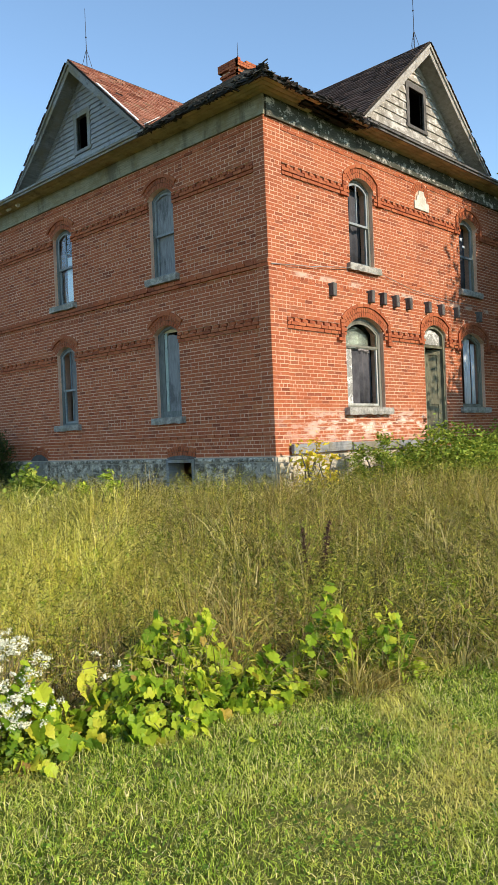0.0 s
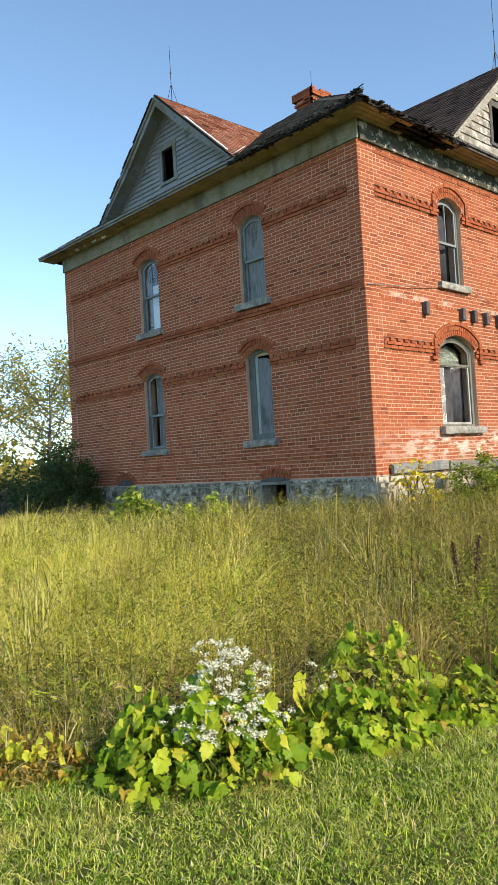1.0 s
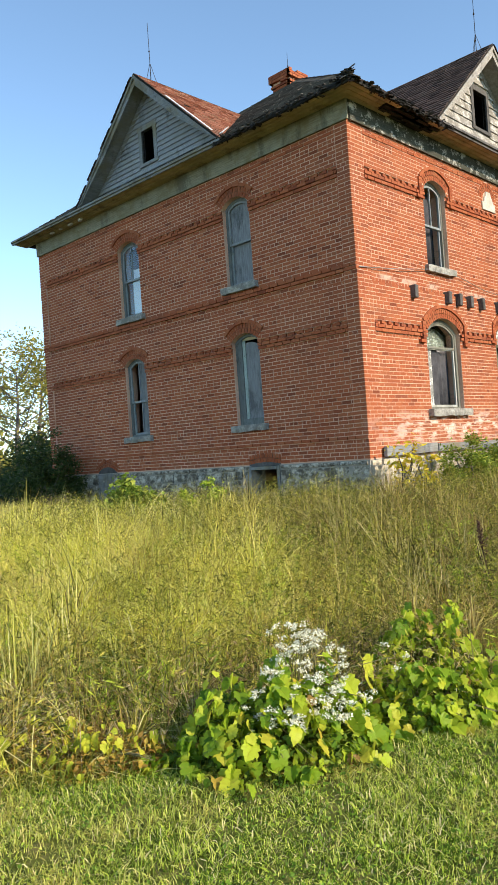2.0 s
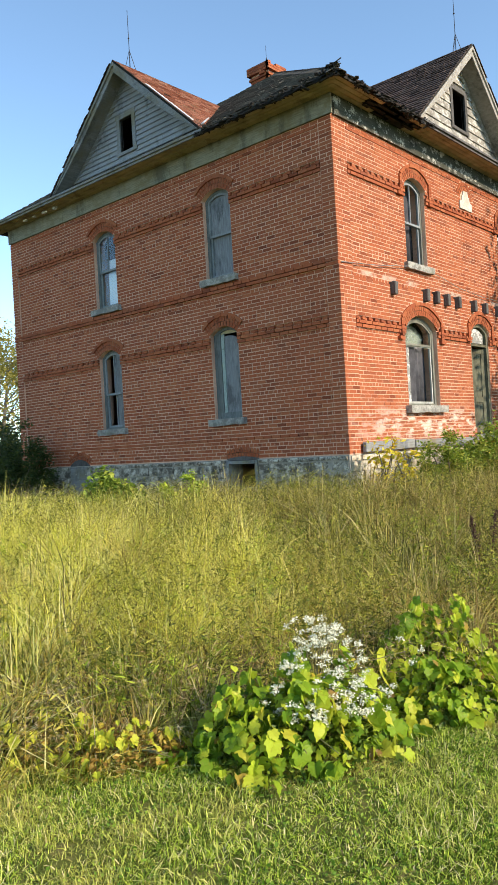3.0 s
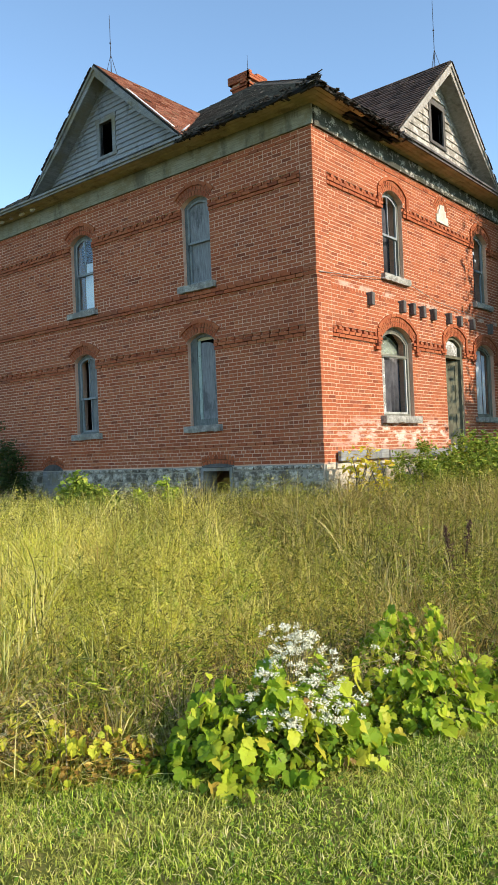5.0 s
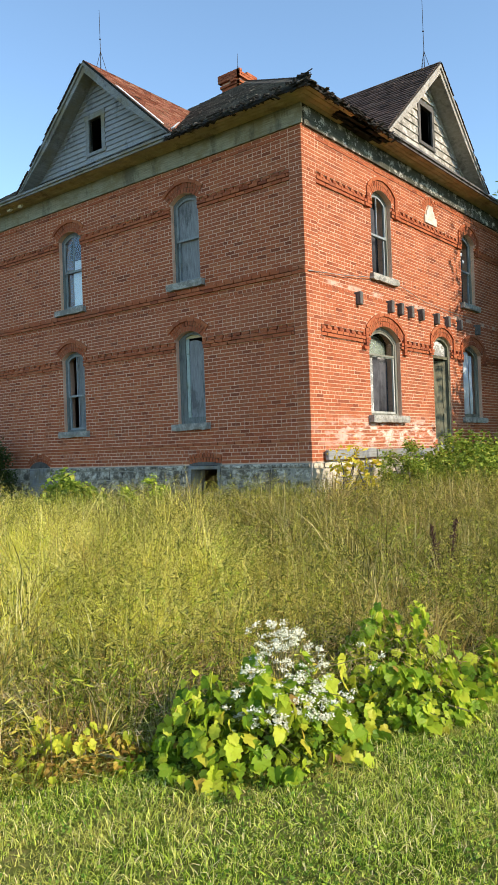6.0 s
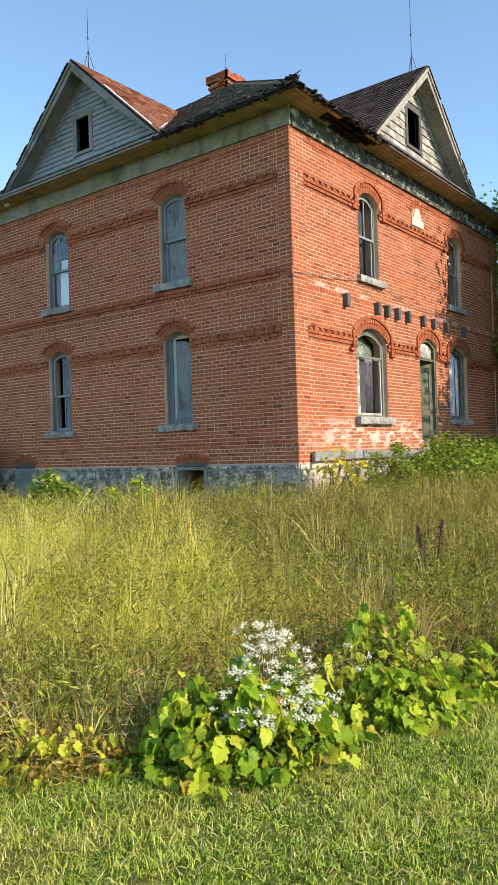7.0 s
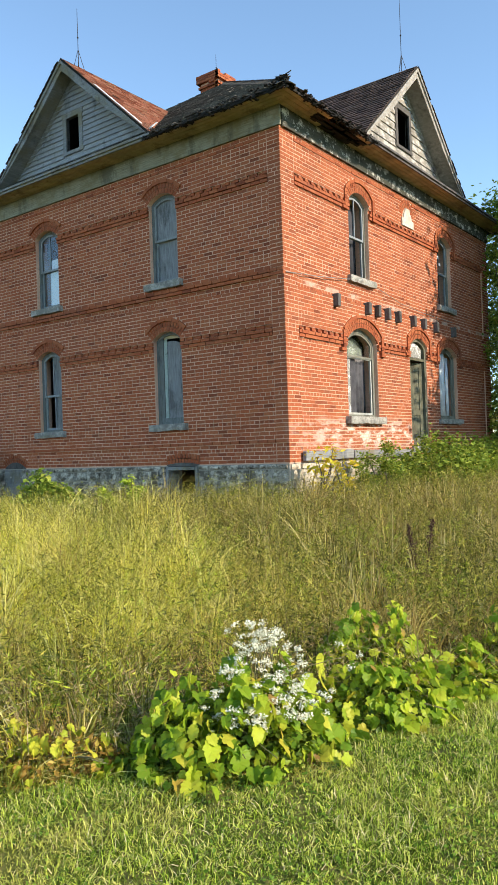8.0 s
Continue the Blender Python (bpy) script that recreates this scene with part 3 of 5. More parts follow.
for o, lab in ((PA, "arched sash window with torn curtain behind dark glass"), (PB, "arched sash window with broken glass in tree shade")):
    w = casing(porch, o, lab)
    sill(porch, o, w)
    mid = o.foot + 0.84
    sash(porch, o, w, mid, 9, -0.13, o is PA, True, mat=M_SASH)
    sash(porch, o, w, o.foot + 0.05, mid + 0.045, -0.166, mat=M_SASH)
    drape(porch, w, o.c - o.a + 0.07, o.c - o.a + 0.20, o.foot + 0.1, o.spring, -0.24, M_CURTAIN, "torn grey curtain", 2)
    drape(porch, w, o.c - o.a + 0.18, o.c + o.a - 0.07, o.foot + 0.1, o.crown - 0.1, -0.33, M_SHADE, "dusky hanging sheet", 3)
    if o is PB:
        for du, dz, sz in ((-0.13, 0.40, 0.06), (-0.02, 0.24, 0.05)):
            plate(porch, "glass_shard", w, o.c + du - sz, o.c + du + sz, mid + dz, mid + dz + sz * 1.3, -0.142, M_CURTAIN, "whitened pane", 0.003)
# wide parlour window: transom light over a half-covered lower part
w = casing(porch, PC, "wide arched window with transom and peeling inner panel", t=0.08)
sill(porch, PC, w, 0.09, 0.14)
bar = PC.foot + 1.22
sash(porch, PC, w, bar, 9, -0.13, top=True, t=0.08)
sash(porch, PC, w, PC.foot + 0.05, bar + 0.03, -0.15, t=0.08, mat=M_SASH_PALE)
pane(porch, PC, w, bar + 0.03, 9, -0.147, True, 0.12)
plate(porch, "peeling_panel", w, PC.c - 0.54, PC.c - 0.26, PC.foot + 0.06, bar + 0.05, -0.20, M_PEEL, "peeling pale wall panel")
plate(porch, "dusky_panel", w, PC.c - 0.27, PC.c + 0.02, PC.foot + 0.06, bar + 0.05, -0.23, M_SHADE, "dark grey panel")
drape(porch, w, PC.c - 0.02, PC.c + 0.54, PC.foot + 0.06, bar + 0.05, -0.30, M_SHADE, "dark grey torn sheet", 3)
plate(porch, "transom_blind", w, PC.c - 0.5, PC.c + 0.5, bar + 0.06, 9, -0.32, M_MURK, "", 0.006, lambda u: PC.head(u, 0.14))
# right-hand lower window with long curtains
w = casing(porch, PE, "arched window with long pale curtains", t=0.07)
sill(porch, PE, w)
sash(porch, PE, w, PE.foot + 0.05, 9, -0.14, top=True, t=0.07)
drape(porch, w, PE.c - 0.15, PE.c + 0.18, PE.foot + 0.06, PE.crown - 0.12, -0.22, M_CURTAIN, "long pale curtain", 4)
drape(porch, w, PE.c + 0.26, PE.c + 0.46, PE.foot + 0.06, PE.spring, -0.24, M_CURTAIN, "long pale curtain", 2)
# door, standing ajar under an arched light
bm = bmesh.new()
t = 0.07
for s in (-1, 1):
    a, b = sorted((PD.c + s * PD.a, PD.c + s * (PD.a - t)))
    slab(bm, porch, (a, b), lambda u: PD.foot, lambda u: PD.head(u), -0.06, -0.20)
slab(bm, porch, PD.us(10, t), lambda u: PD.head(u, t), lambda u: PD.head(u), -0.06, -0.20)
flat(bm, porch, PD.c - PD.a + t, PD.c + PD.a - t, 3.52, 3.58, -0.07, -0.19)
door = part("door", bm, M_DOOR, house, "weathered olive door ajar in an arched frame")
bm = bmesh.new()
arched(bm, porch, PD, 0.10, 3.60, -0.12, -0.125)
part("transom_light", bm, M_PEEL, door)
bm = bmesh.new()
hinge = Vector((-0.14, PD.c + PD.a - t, 0))
swing = Matrix.Translation(hinge) @ Matrix.Rotation(radians(-22), 4, "Z")
wd = 2 * (PD.a - t)
for p0, p1, q0, q1, thick in ((0, wd, 1.55, 3.50, 0.03),):
    v = box(bm, (-thick, -p1, q0), (0, -p0, q1))
for q0, q1 in ((1.55, 1.72), (2.25, 2.38), (3.38, 3.50)):
    box(bm, (0.001, -wd, q0), (0.016, 0, q1))
for p0, p1 in ((0, 0.10), (wd - 0.10, wd), (wd / 2 - 0.05, wd / 2 + 0.05)):
    box(bm, (0.001, -p1, 1.72), (0.015, -p0, 3.38))
bmesh.ops.transform(bm, matrix=swing, verts=bm.verts)
leaf = part("door_leaf", bm, M_DOOR, door, "peeling olive panelled door leaf")
bm = bmesh.new()
bmesh.ops.create_uvsphere(bm, u_segments=10, v_segments=6, radius=0.03)
bmesh.ops.transform(bm, matrix=swing @ Matrix.Translation((0.05, -wd + 0.06, 2.5)), verts=bm.verts)
part("door_knob", bm, M_IRON, leaf, "rusty round knob")
part("threshold", rough_block(porch, PD.c - 0.58, PD.c + 0.58, PD.foot - 0.16, PD.foot, -0.3, 0.05, 5), M_SILL, door)

for o in WEST_OPEN:
    arch_ring(west, o, wall_w)
for o in PORCH_OPEN:
    arch_ring(porch, o, wall_p, 0.34)
# stone tablet in its niche arch
TABLET = Opening(5.16, 0.46, 6.56, 6.80, 7.0, 0.2)
bm = bmesh.new()
slab(bm, porch, [4.86 + 0.60 * i / 24 for i in range(25)], lambda u: 6.56, lambda u: 6.74 + (0.13 if abs(u - 5.16) < 0.20 else 0.0) + (0.11 if abs(u - 5.16) < 0.12 else 0), -0.05, 0.025)
part("stone_tablet", bm, M_PLAQUE, house, "pale carved stone tablet under a small brick arch")

# ---- foundation ----
bm = bmesh.new()
for u0, u1 in ((-WIDE, -2.90), (-2.12, 0.0)):
    flat(bm, west, u0, u1, 0.0, 1.285, 0.02, -0.40)
flat(bm, west, -2.90, -2.12, 0.0, 0.72, 0.02, -0.40)
flat(bm, porch, 0.405, DEEP, 0.0, 1.285, 0.02, -0.40)
foundation = part("foundation", bm, M_BED, house, "grey rubble limestone foundation")


def lay_stones(F, u0, u1, gaps, seed, mat):
    rng = random.Random(seed)
    z = 0.40
    while z < 1.27:
        h = min(rng.uniform(0.11, 0.24), 1.28 - z)
        if 1.28 - (z + h) < 0.09:
            h = 1.28 - z
        u = u0
        while u < u1 - 0.02:
            w = rng.uniform(0.14, 0.48)
            e = min(u + w, u1)
            if u1 - e < 0.15:
                e = u1
            for ga, gb in gaps:
                if ga - 0.02 <= u < gb:
                    u, e = gb, gb
                elif u < ga < e:
                    e = ga
            if e - u > 0.05:
                part("stone", rough_block(F, u + rng.uniform(0.008, 0.02), e - rng.uniform(0.008, 0.02), z + rng.uniform(0.006, 0.018), z + h - rng.uniform(0.006, 0.018), 0.0, rng.uniform(0.028, 0.075), rng.randrange(9999)), mat, foundation)
            u = e if e > u else e + 0.001
        z += h


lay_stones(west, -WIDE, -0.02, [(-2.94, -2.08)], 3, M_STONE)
lay_stones(porch, 0.0, 6.0, [], 4, M_STONE_SUN)
# basement hatch: timber frame in the foundation
bm = bmesh.new()
flat(bm, west, -2.93, -2.86, 0.70, 1.27, 0.05, -0.25)
flat(bm, west, -2.17, -2.10, 0.70, 1.27, 0.05, -0.25)
flat(bm, west, -2.86, -2.17, 1.20, 1.265, 0.06, -0.25)
part("basement_window", bm, M_GREYWOOD, house, "open basement window with grey timber frame")
bm = bmesh.new()
flat(bm, west, -8.17, -7.50, 0.6, 1.27, 0.06, 0.03)
part("basement_shutter", bm, M_GREYWOOD, house, "closed grey basement shutter")
BASEMENT = [Opening(-2.51, 0.80, 1.0, 1.285, 1.325, 0.20), Opening(-7.84, 0.72, 1.0, 1.30, 1.42, 0.20)]
for o in BASEMENT:
    bm = bmesh.new()
    slab(bm, west, o.us(10, -0.02), lambda u: 1.272, lambda u: o.head(u, -0.02), 0.012, -0.08)
    part("arch_filling", bm, M_JOIST, house, "dark timber filling under the low arch")
# porch remains
for y in (1.75, 3.02, 3.45, 3.92, 4.43, 5.22, 5.80, 6.52, 7.62):
    bm = bmesh.new()
    box(bm, (-0.05, y - 0.055, 4.27), (0.11, y + 0.055, 4.52), 0.012)
    bmesh.ops.rotate(bm, verts=bm.verts, cent=(0, y, 4.4), matrix=Matrix.Rotation(random.uniform(-0.05, 0.05), 3, "X"))
    part("joist_end", bm, M_JOIST, house, "sawn grey joist end of a lost porch")
for y0, y1, z0, z1, tilt in ((0.37, 2.10, 1.31, 1.49, 0.006), (2.14, 4.9, 1.32, 1.48, -0.008)):
    bm = bmesh.new()
    box(bm, (0.03, y0, z0), (0.11, y1, z1), 0.01)
    bmesh.ops.rotate(bm, verts=bm.verts, cent=(0, y0, z0), matrix=Matrix.Rotation(tilt, 3, "X"))
    part("ledger_board", bm, M_GREYWOOD, house, "weathered grey ledger board")
bm = bmesh.new()
tube(bm, [(0.02, 0.05, 4.66), (0.025, 1.2, 4.76), (0.03, 2.35, 4.90)], 0.008, 5)
part("cable", bm, M_GREYWOOD, house)
bm = bmesh.new()
tube(bm, [(0.02, 3.4, 4.92), (0.03, 4.6, 4.72), (0.03, 5.8, 4.66), (0.03, 7.6, 4.64)], 0.007, 5)
part("cable", bm, M_GREYWOOD, house)

# ---- cornice and roof ----
EAVE, TOP = 0.50, 7.66
PEAK = Vector((-WIDE / 2, DEEP / 2, 11.6))
SLOPE = (PEAK.z - TOP) / (DEEP / 2 + EAVE)
for F, u1, mat, lab in ((west, -WIDE, M_FRIEZE, "stained grey-brown weathered frieze board"), (porch, DEEP, M_FRIEZE_SUN, "peeling dark frieze board")):
    u, end, s = 0.0, abs(u1), 1 if u1 > 0 else -1
    while u < end:
        e = min(end, u + random.uniform(2.4, 3.4))
        a, b = sorted((s * (u + 0.003), s * e))
        if u == 0:
            a, b = (a, 0.05) if s < 0 else (-0.05 + 0.1, b)
        bm = bmesh.new()
        flat(bm, F, a, b, 7.24 + random.uniform(-0.008, 0.008), 7.60, 0.05, 0.004)
        part("frieze_board", bm, mat, house, lab)
        u = e
    a, b = sorted((u1 + s * 0.45, -s * 0.45))
    for k in range(4):
        bm = bmesh.new()
        d0 = 0.06 + k * 0.105
        lo, hi = (a, d0 + 0.1) if s < 0 else (-d0 + 0.002, b)
        if s > 0:
            # the boards by the near corner are rotten and broken off
            sound = random.uniform(0.7, 1.2)
            rim = bmesh.new()
            flat(rim, F, lo, sound, 7.585 + k * 0.006, 7.61 + k * 0.006, d0, d0 + 0.10)
            part("soffit_board", rim, M_SOFFIT, house, "stained tan soffit board")
            broken, lo = sound + 0.03, random.uniform(2.1, 2.7)
            while broken < lo - 0.05:
                e = min(lo - 0.01, broken + random.uniform(0.15, 0.7))
                drop = random.uniform(-0.03, 0.02)
                if random.random() < 0.75:
                    rot = bmesh.new()
                    flat(rot, F, broken, e, 7.585 + k * 0.006 + drop, 7.60 + k * 0.006 + drop, d0, d0 + random.uniform(0.06, 0.10))
                    part("soffit_board", rot, M_FRIEZE_SUN if random.random() < 0.3 else M_ROT, house, "broken blackened soffit board")
                broken = e + random.uniform(0.01, 0.12)
        flat(bm, F, lo, hi, 7.585 + k * 0.006, 7.61 + k * 0.006, d0, d0 + 0.10)
        part("soffit_board", bm, M_SOFFIT, house, "stained tan soffit board")
    lo, hi = (a, 0.51) if s < 0 else (-0.478, b)
    cut = -2.62 if s < 0 else 2.42
    for f0, f1, rotten in ((lo, cut, s > 0), (cut + 0.004, hi, s < 0)):
        bm = bmesh.new()
        flat(bm, F, f0, f1, 7.59, 7.66, 0.48, 0.51)
        part("fascia", bm, M_ROT if rotten else (M_GREYWOOD if s < 0 else M_JOIST), house, "black rotten fascia board" if rotten else "grey weathered fascia board")
        if not rotten:
            bm = bmesh.new()
            flat(bm, F, f0, f1, 7.64, 7.685, 0.512, 0.545)
            part("crown_moulding", bm, M_GREYWOOD if s < 0 else M_JOIST, house, "grey weathered moulding")
bm = bmesh.new()
ring = [(0.5, -0.5), (0.5, DEEP + 0.5), (-WIDE - 0.5, DEEP + 0.5), (-WIDE - 0.5, -0.5)]
base = [bm.verts.new((x, y, TOP)) for x, y in ring]
low = [bm.verts.new((x, y, TOP - 0.04)) for x, y in ring]
tip, tip2 = bm.verts.new(PEAK), bm.verts.new(PEAK - Vector((0, 0, 0.25)))
for i in range(4):
    j = (i + 1) % 4
    bm.faces.new((base[i], base[j], tip))
    bm.faces.new((low[j], low[i], tip2))
    bm.faces.new((low[i], low[j], base[j], base[i]))
roof = part("roof", bm, M_ROT, house, "grey hipped roof with rotten eaves")


def shingles(name, origin, U, V, span, rows, mat, parent, lack=0.0, seed=1, expo=0.135, wide=0.21, keep=0):
    """Courses of shingles on a slope. span(v) gives the stretch along U at v metres up; lack: the share that is missing low down. keep: how many of the lowest stay objects of their own."""
    U, V = Vector(U).normalized(), Vector(V).normalized()
    N = U.cross(V)
    if N.z < 0:
        N = -N
    rng = random.Random(seed)
    verts, faces = [], []
    kept = 0
    for r in range(rows):
        v = r * expo
        a, b = span(v)
        u = a - rng.uniform(0, wide)
        while u < b:
            w = wide * rng.uniform(0.75, 1.2)
            u0, u1 = max(a, u), min(b, u + w - 0.006)
            u += w
            if u1 - u0 < 0.03 or rng.random() < lack * max(0.15, 1 - v / 1.2):
                continue
            dv, lift = rng.uniform(-0.02, 0.012), rng.uniform(0.012, 0.024)
            P = lambda uu, vv, n: Vector(origin) + U * uu + V * vv + N * n
            vs = [P(u0, v + dv, lift + 0.012), P(u1, v + dv + rng.uniform(-0.006, 0.006), lift + 0.012), P(u1, v + expo + 0.02, 0.008), P(u0, v + expo + 0.02, 0.008), P(u0, v + dv, lift - 0.008), P(u1, v + dv, lift - 0.008)]
            fs = [(0, 1, 2, 3), (4, 5, 1, 0), (4, 0, 3), (1, 5, 2)]
            if kept < keep:
                kept += 1
                part("shingle", (vs, [], fs), mat, parent)
                continue
            k = len(verts)
            verts += vs
            faces += [tuple(k + i for i in f) for f in fs]
    tagged(part(name, (verts, [], faces), mat, parent), kind="stuff")


hyp = math.hypot(DEEP / 2 + EAVE, PEAK.z - TOP)
half = DEEP / 2 + EAVE
shingles("shingle_cover", (0.5, -0.5, TOP), (-1, 0, 0), (0, half, PEAK.z - TOP), lambda v: (half * v / hyp, 2 * half * (1 - v / hyp / 2)), int(hyp / 0.135), M_ROOF_GREY, roof, 0.10, 2, keep=60)
shingles("shingle_cover", (0.5, -0.5, TOP), (0, 1, 0), (-half, 0, PEAK.z - TOP), lambda v: (half * v / hyp, 2 * half * (1 - v / hyp / 2)), int(hyp / 0.135), M_ROOF_DARK, roof, 0.18, 3, keep=60)
# hip caps along the near ridge
for i in range(46):
    k = i / 46
    bm = bmesh.new()
    p = Vector((0.5, -0.5, TOP)).lerp(PEAK, k) + Vector((random.uniform(-0.01, 0.01), 0, 0.030 + random.uniform(0, 0.012)))
    q = Vector((0.5, -0.5, TOP)).lerp(PEAK, k + 0.026) + Vector((0, 0, 0.026))
    for s in (-1, 1):
        prism(bm, [p + Vector((s * 0.12, s * 0.12, -0.085)), p, q, q + Vector((s * 0.12, s * 0.12, -0.085))], (0, 0, 0.012))
    part("hip_cap", bm, M_ROOF_GREY, roof)


def gable(F, c, apex, hw, base, lip, roof_mat, hidden_mat, siding, trim, win, lab, seed, lap=0.108):
    """A gable dormer flush with its wall: slopes, rakes, siding and an open attic window."""
    k = (apex - base) / hw
    line = lambda u: apex - abs(u - c) * k
    back = lambda z: -((z - TOP) / SLOPE - EAVE) - 0.05          # depth at which the main roof reaches height z
    g = part("gable", gable_backing(F, c, hw, base, line, win), siding, house, lab)
    for s in (-1, 1):
        bm = bmesh.new()
        pts = [F(c, lip, apex), F(c, back(apex), apex), F(c + s * hw, back(base) - 0.1, base), F(c + s * hw, lip, base)]
        prism(bm, pts, (0, 0, -0.06))
        slope = part("roof_slope", bm, M_ROT, g)
        o = F(c + s * hw, lip, base)
        up = F(c, lip, apex) - o
        run = up.length
        into = F(0, -1, 0) - F(0, 0, 0)
        deep0, deep1 = lip - back(base) + 0.1, lip - back(apex)
        shingles("shingle_cover", o, into, up, lambda v: (-0.03, deep0 + (deep1 - deep0) * min(1, v / run)), int(run / 0.135), roof_mat if s == (1 if F is west else -1) else hidden_mat, slope, 0.05, seed + s, keep=40 if s == (1 if F is west else -1) else 0)
        # rake board, crown strip and rake soffit
        for nm, d0, d1, t0, t1, m in (("rake_board", lip - 0.012, lip - 0.042, 0.065, 0.27, trim), ("rake_moulding", lip + 0.02, lip - 0.010, 0.055, 0.13, trim), ("rake_soffit", lip - 0.045, 0.02, 0.17, 0.19, trim), ("rake_frieze", 0.028, 0.004, 0.19, 0.36, trim)):
            bm = bmesh.new()
            lo_u, hi_u = sorted((c, c + s * hw))
            slab(bm, F, [lo_u, (lo_u + hi_u) / 2, hi_u], lambda u: max(line(u) - t1, 7.672), lambda u: max(line(u) - t0, 7.68), d0, d1)
            part(nm, bm, m, g)
    # pale flashing left along the lower rake and in the valley
    if F is west:
        bm = bmesh.new()
        slab(bm, F, [c + hw * k for k in (0.40, 0.55, 0.7, 0.8, 0.9)], lambda u: line(u) + 0.034, lambda u: line(u) + 0.050, lip + 0.024, lip - 0.05)
        part("rake_flashing", bm, M_FLASH, g, "bleached metal flashing strip")
        bm = bmesh.new()
        top, foot = F(c + hw * 0.72, back(line(c + hw * 0.72)) + 0.1, line(c + hw * 0.72) + 0.04), F(c + hw + 0.03, back(base) + 0.12, base + 0.06)
        prism(bm, [top, foot, foot + F(0.07, 0, 0.0), top + F(0.07, 0, 0.0)], (0, 0, 0.02))
        part("valley_flashing", bm, M_FLASH, g, "bleached metal valley strip")
    # siding boards
    z = base - 0.25
    rng = random.Random(seed)
    while z < apex - 0.30:
        zt = z + lap + 0.004
        h0, h1 = (apex - 0.15 - z) / k, (apex - 0.15 - zt) / k
        w0, w1, z0, z1 = win
        gaps = [(-h0, h0)]
        if zt > z0 - 0.10 and z < z1 + 0.10:
            gaps = [(-h0, w0 - 0.10 - c), (w1 + 0.10 - c, h0)]
        for a, b in gaps:
            if b - a < 0.08:
                continue
            bm = bmesh.new()
            t = rng.uniform(-0.004, 0.004)
            ta, tb = (a + (h0 - h1) if a == -h0 else a), (b - (h0 - h1) if b == h0 else b)
            v = [bm.verts.new(F(c + u, d, zz)) for u, d, zz in ((a, 0.0, z), (b, 0.0, z + t), (tb, 0.0, zt), (ta, 0.0, zt), (a, 0.034, z), (b, 0.034, z + t), (tb, 0.008, zt + 0.004), (ta, 0.008, zt + 0.004))]
            for q in ((0, 1, 5, 4), (4, 5, 6, 7), (7, 6, 2, 3), (1, 2, 6, 5), (0, 4, 7, 3), (0, 3, 2, 1)):
                bm.faces.new([v[i] for i in q])
            part("siding_board", bm, siding, g)
        z += lap
    # attic window casing
    w0, w1, z0, z1 = win
    for a, b, c0, c1 in ((w0 - 0.11, w0, z0, z1), (w1, w1 + 0.11, z0, z1), (w0 - 0.13, w1 + 0.13, z1, z1 + 0.12), (w0 - 0.14, w1 + 0.14, z0 - 0.07, z0)):
        bm = bmesh.new()
        flat(bm, F, a, b, c0, c1, 0.04, -0.06)
        part("attic_window_frame", bm, trim if F is west else M_JOIST, g)
    return g


def gable_backing(F, c, hw, base, line, win):
    bm = bmesh.new()
    w0, w1, z0, z1 = win
    low, k = base - 0.3, lambda u: line(u) - 0.12
    for u0, u1, lo, hi in ((c - hw, w0, low, k), (w1, c + hw, low, k), (w0, w1, z1, k), (w0, w1, low, lambda u: z0)):
        us = [u0 + (u1 - u0) * i / 8 for i in range(9)] + ([c] if u0 < c < u1 else [])
        slab(bm, F, sorted(us), lambda u: lo, lambda u: max(hi(u), lo + 0.001), -0.002, -0.05)
    return bm


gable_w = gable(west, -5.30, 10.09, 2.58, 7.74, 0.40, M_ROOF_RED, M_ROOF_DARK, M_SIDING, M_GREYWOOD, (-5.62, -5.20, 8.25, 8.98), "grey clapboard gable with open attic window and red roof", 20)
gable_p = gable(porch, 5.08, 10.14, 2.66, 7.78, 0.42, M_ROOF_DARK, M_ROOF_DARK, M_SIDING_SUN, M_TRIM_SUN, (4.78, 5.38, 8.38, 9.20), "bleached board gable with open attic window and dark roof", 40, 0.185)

# pent strips of shingles along the foot of each gable
for o, U, V, n in (((-2.6, -0.50, 7.665), (-1, 0, 0), (0, 0.5, 0.12), M_ROOF_DARK), ((0.50, 2.6, 7.665), (0, 1, 0), (-0.5, 0, 0.12), M_ROOF_DARK)):
    shingles("shingle_cover", o, U, V, lambda v: (0, 5.7), 4, n, roof, 0.08, 60)

# rotten shards along the eaves by the near corner
bm = bmesh.new()
for i in range(620):
    side = i % 2
    u = random.uniform(0.0, 3.3)
    p = Vector((0.5 - u, -0.5, TOP)) if side else Vector((0.5, -0.5 + u, TOP))
    inn = Vector((0, 1, 0)) if side else Vector((-1, 0, 0))
    p = p + inn * random.uniform(-0.05, 0.25)
    p.z += min(u, (p - Vector((0.5, -0.5, 0))).dot(inn)) * SLOPE + random.uniform(-0.09, 0.03)
    L, w = random.uniform(0.05, 0.18), random.uniform(0.012, 0.045)
    q = Euler((random.uniform(-0.5, 0.5), random.uniform(-0.5, 0.5), random.uniform(0, 6.3))).to_matrix()
    prism(bm, [p + q @ Vector(v) for v in ((-L / 2, -w, 0), (L / 2, -w * 0.6, 0), (L / 2 * 0.8, w, 0), (-L / 2, w * 0.7, 0))], q @ Vector((0, 0, random.uniform(0.008, 0.02))))
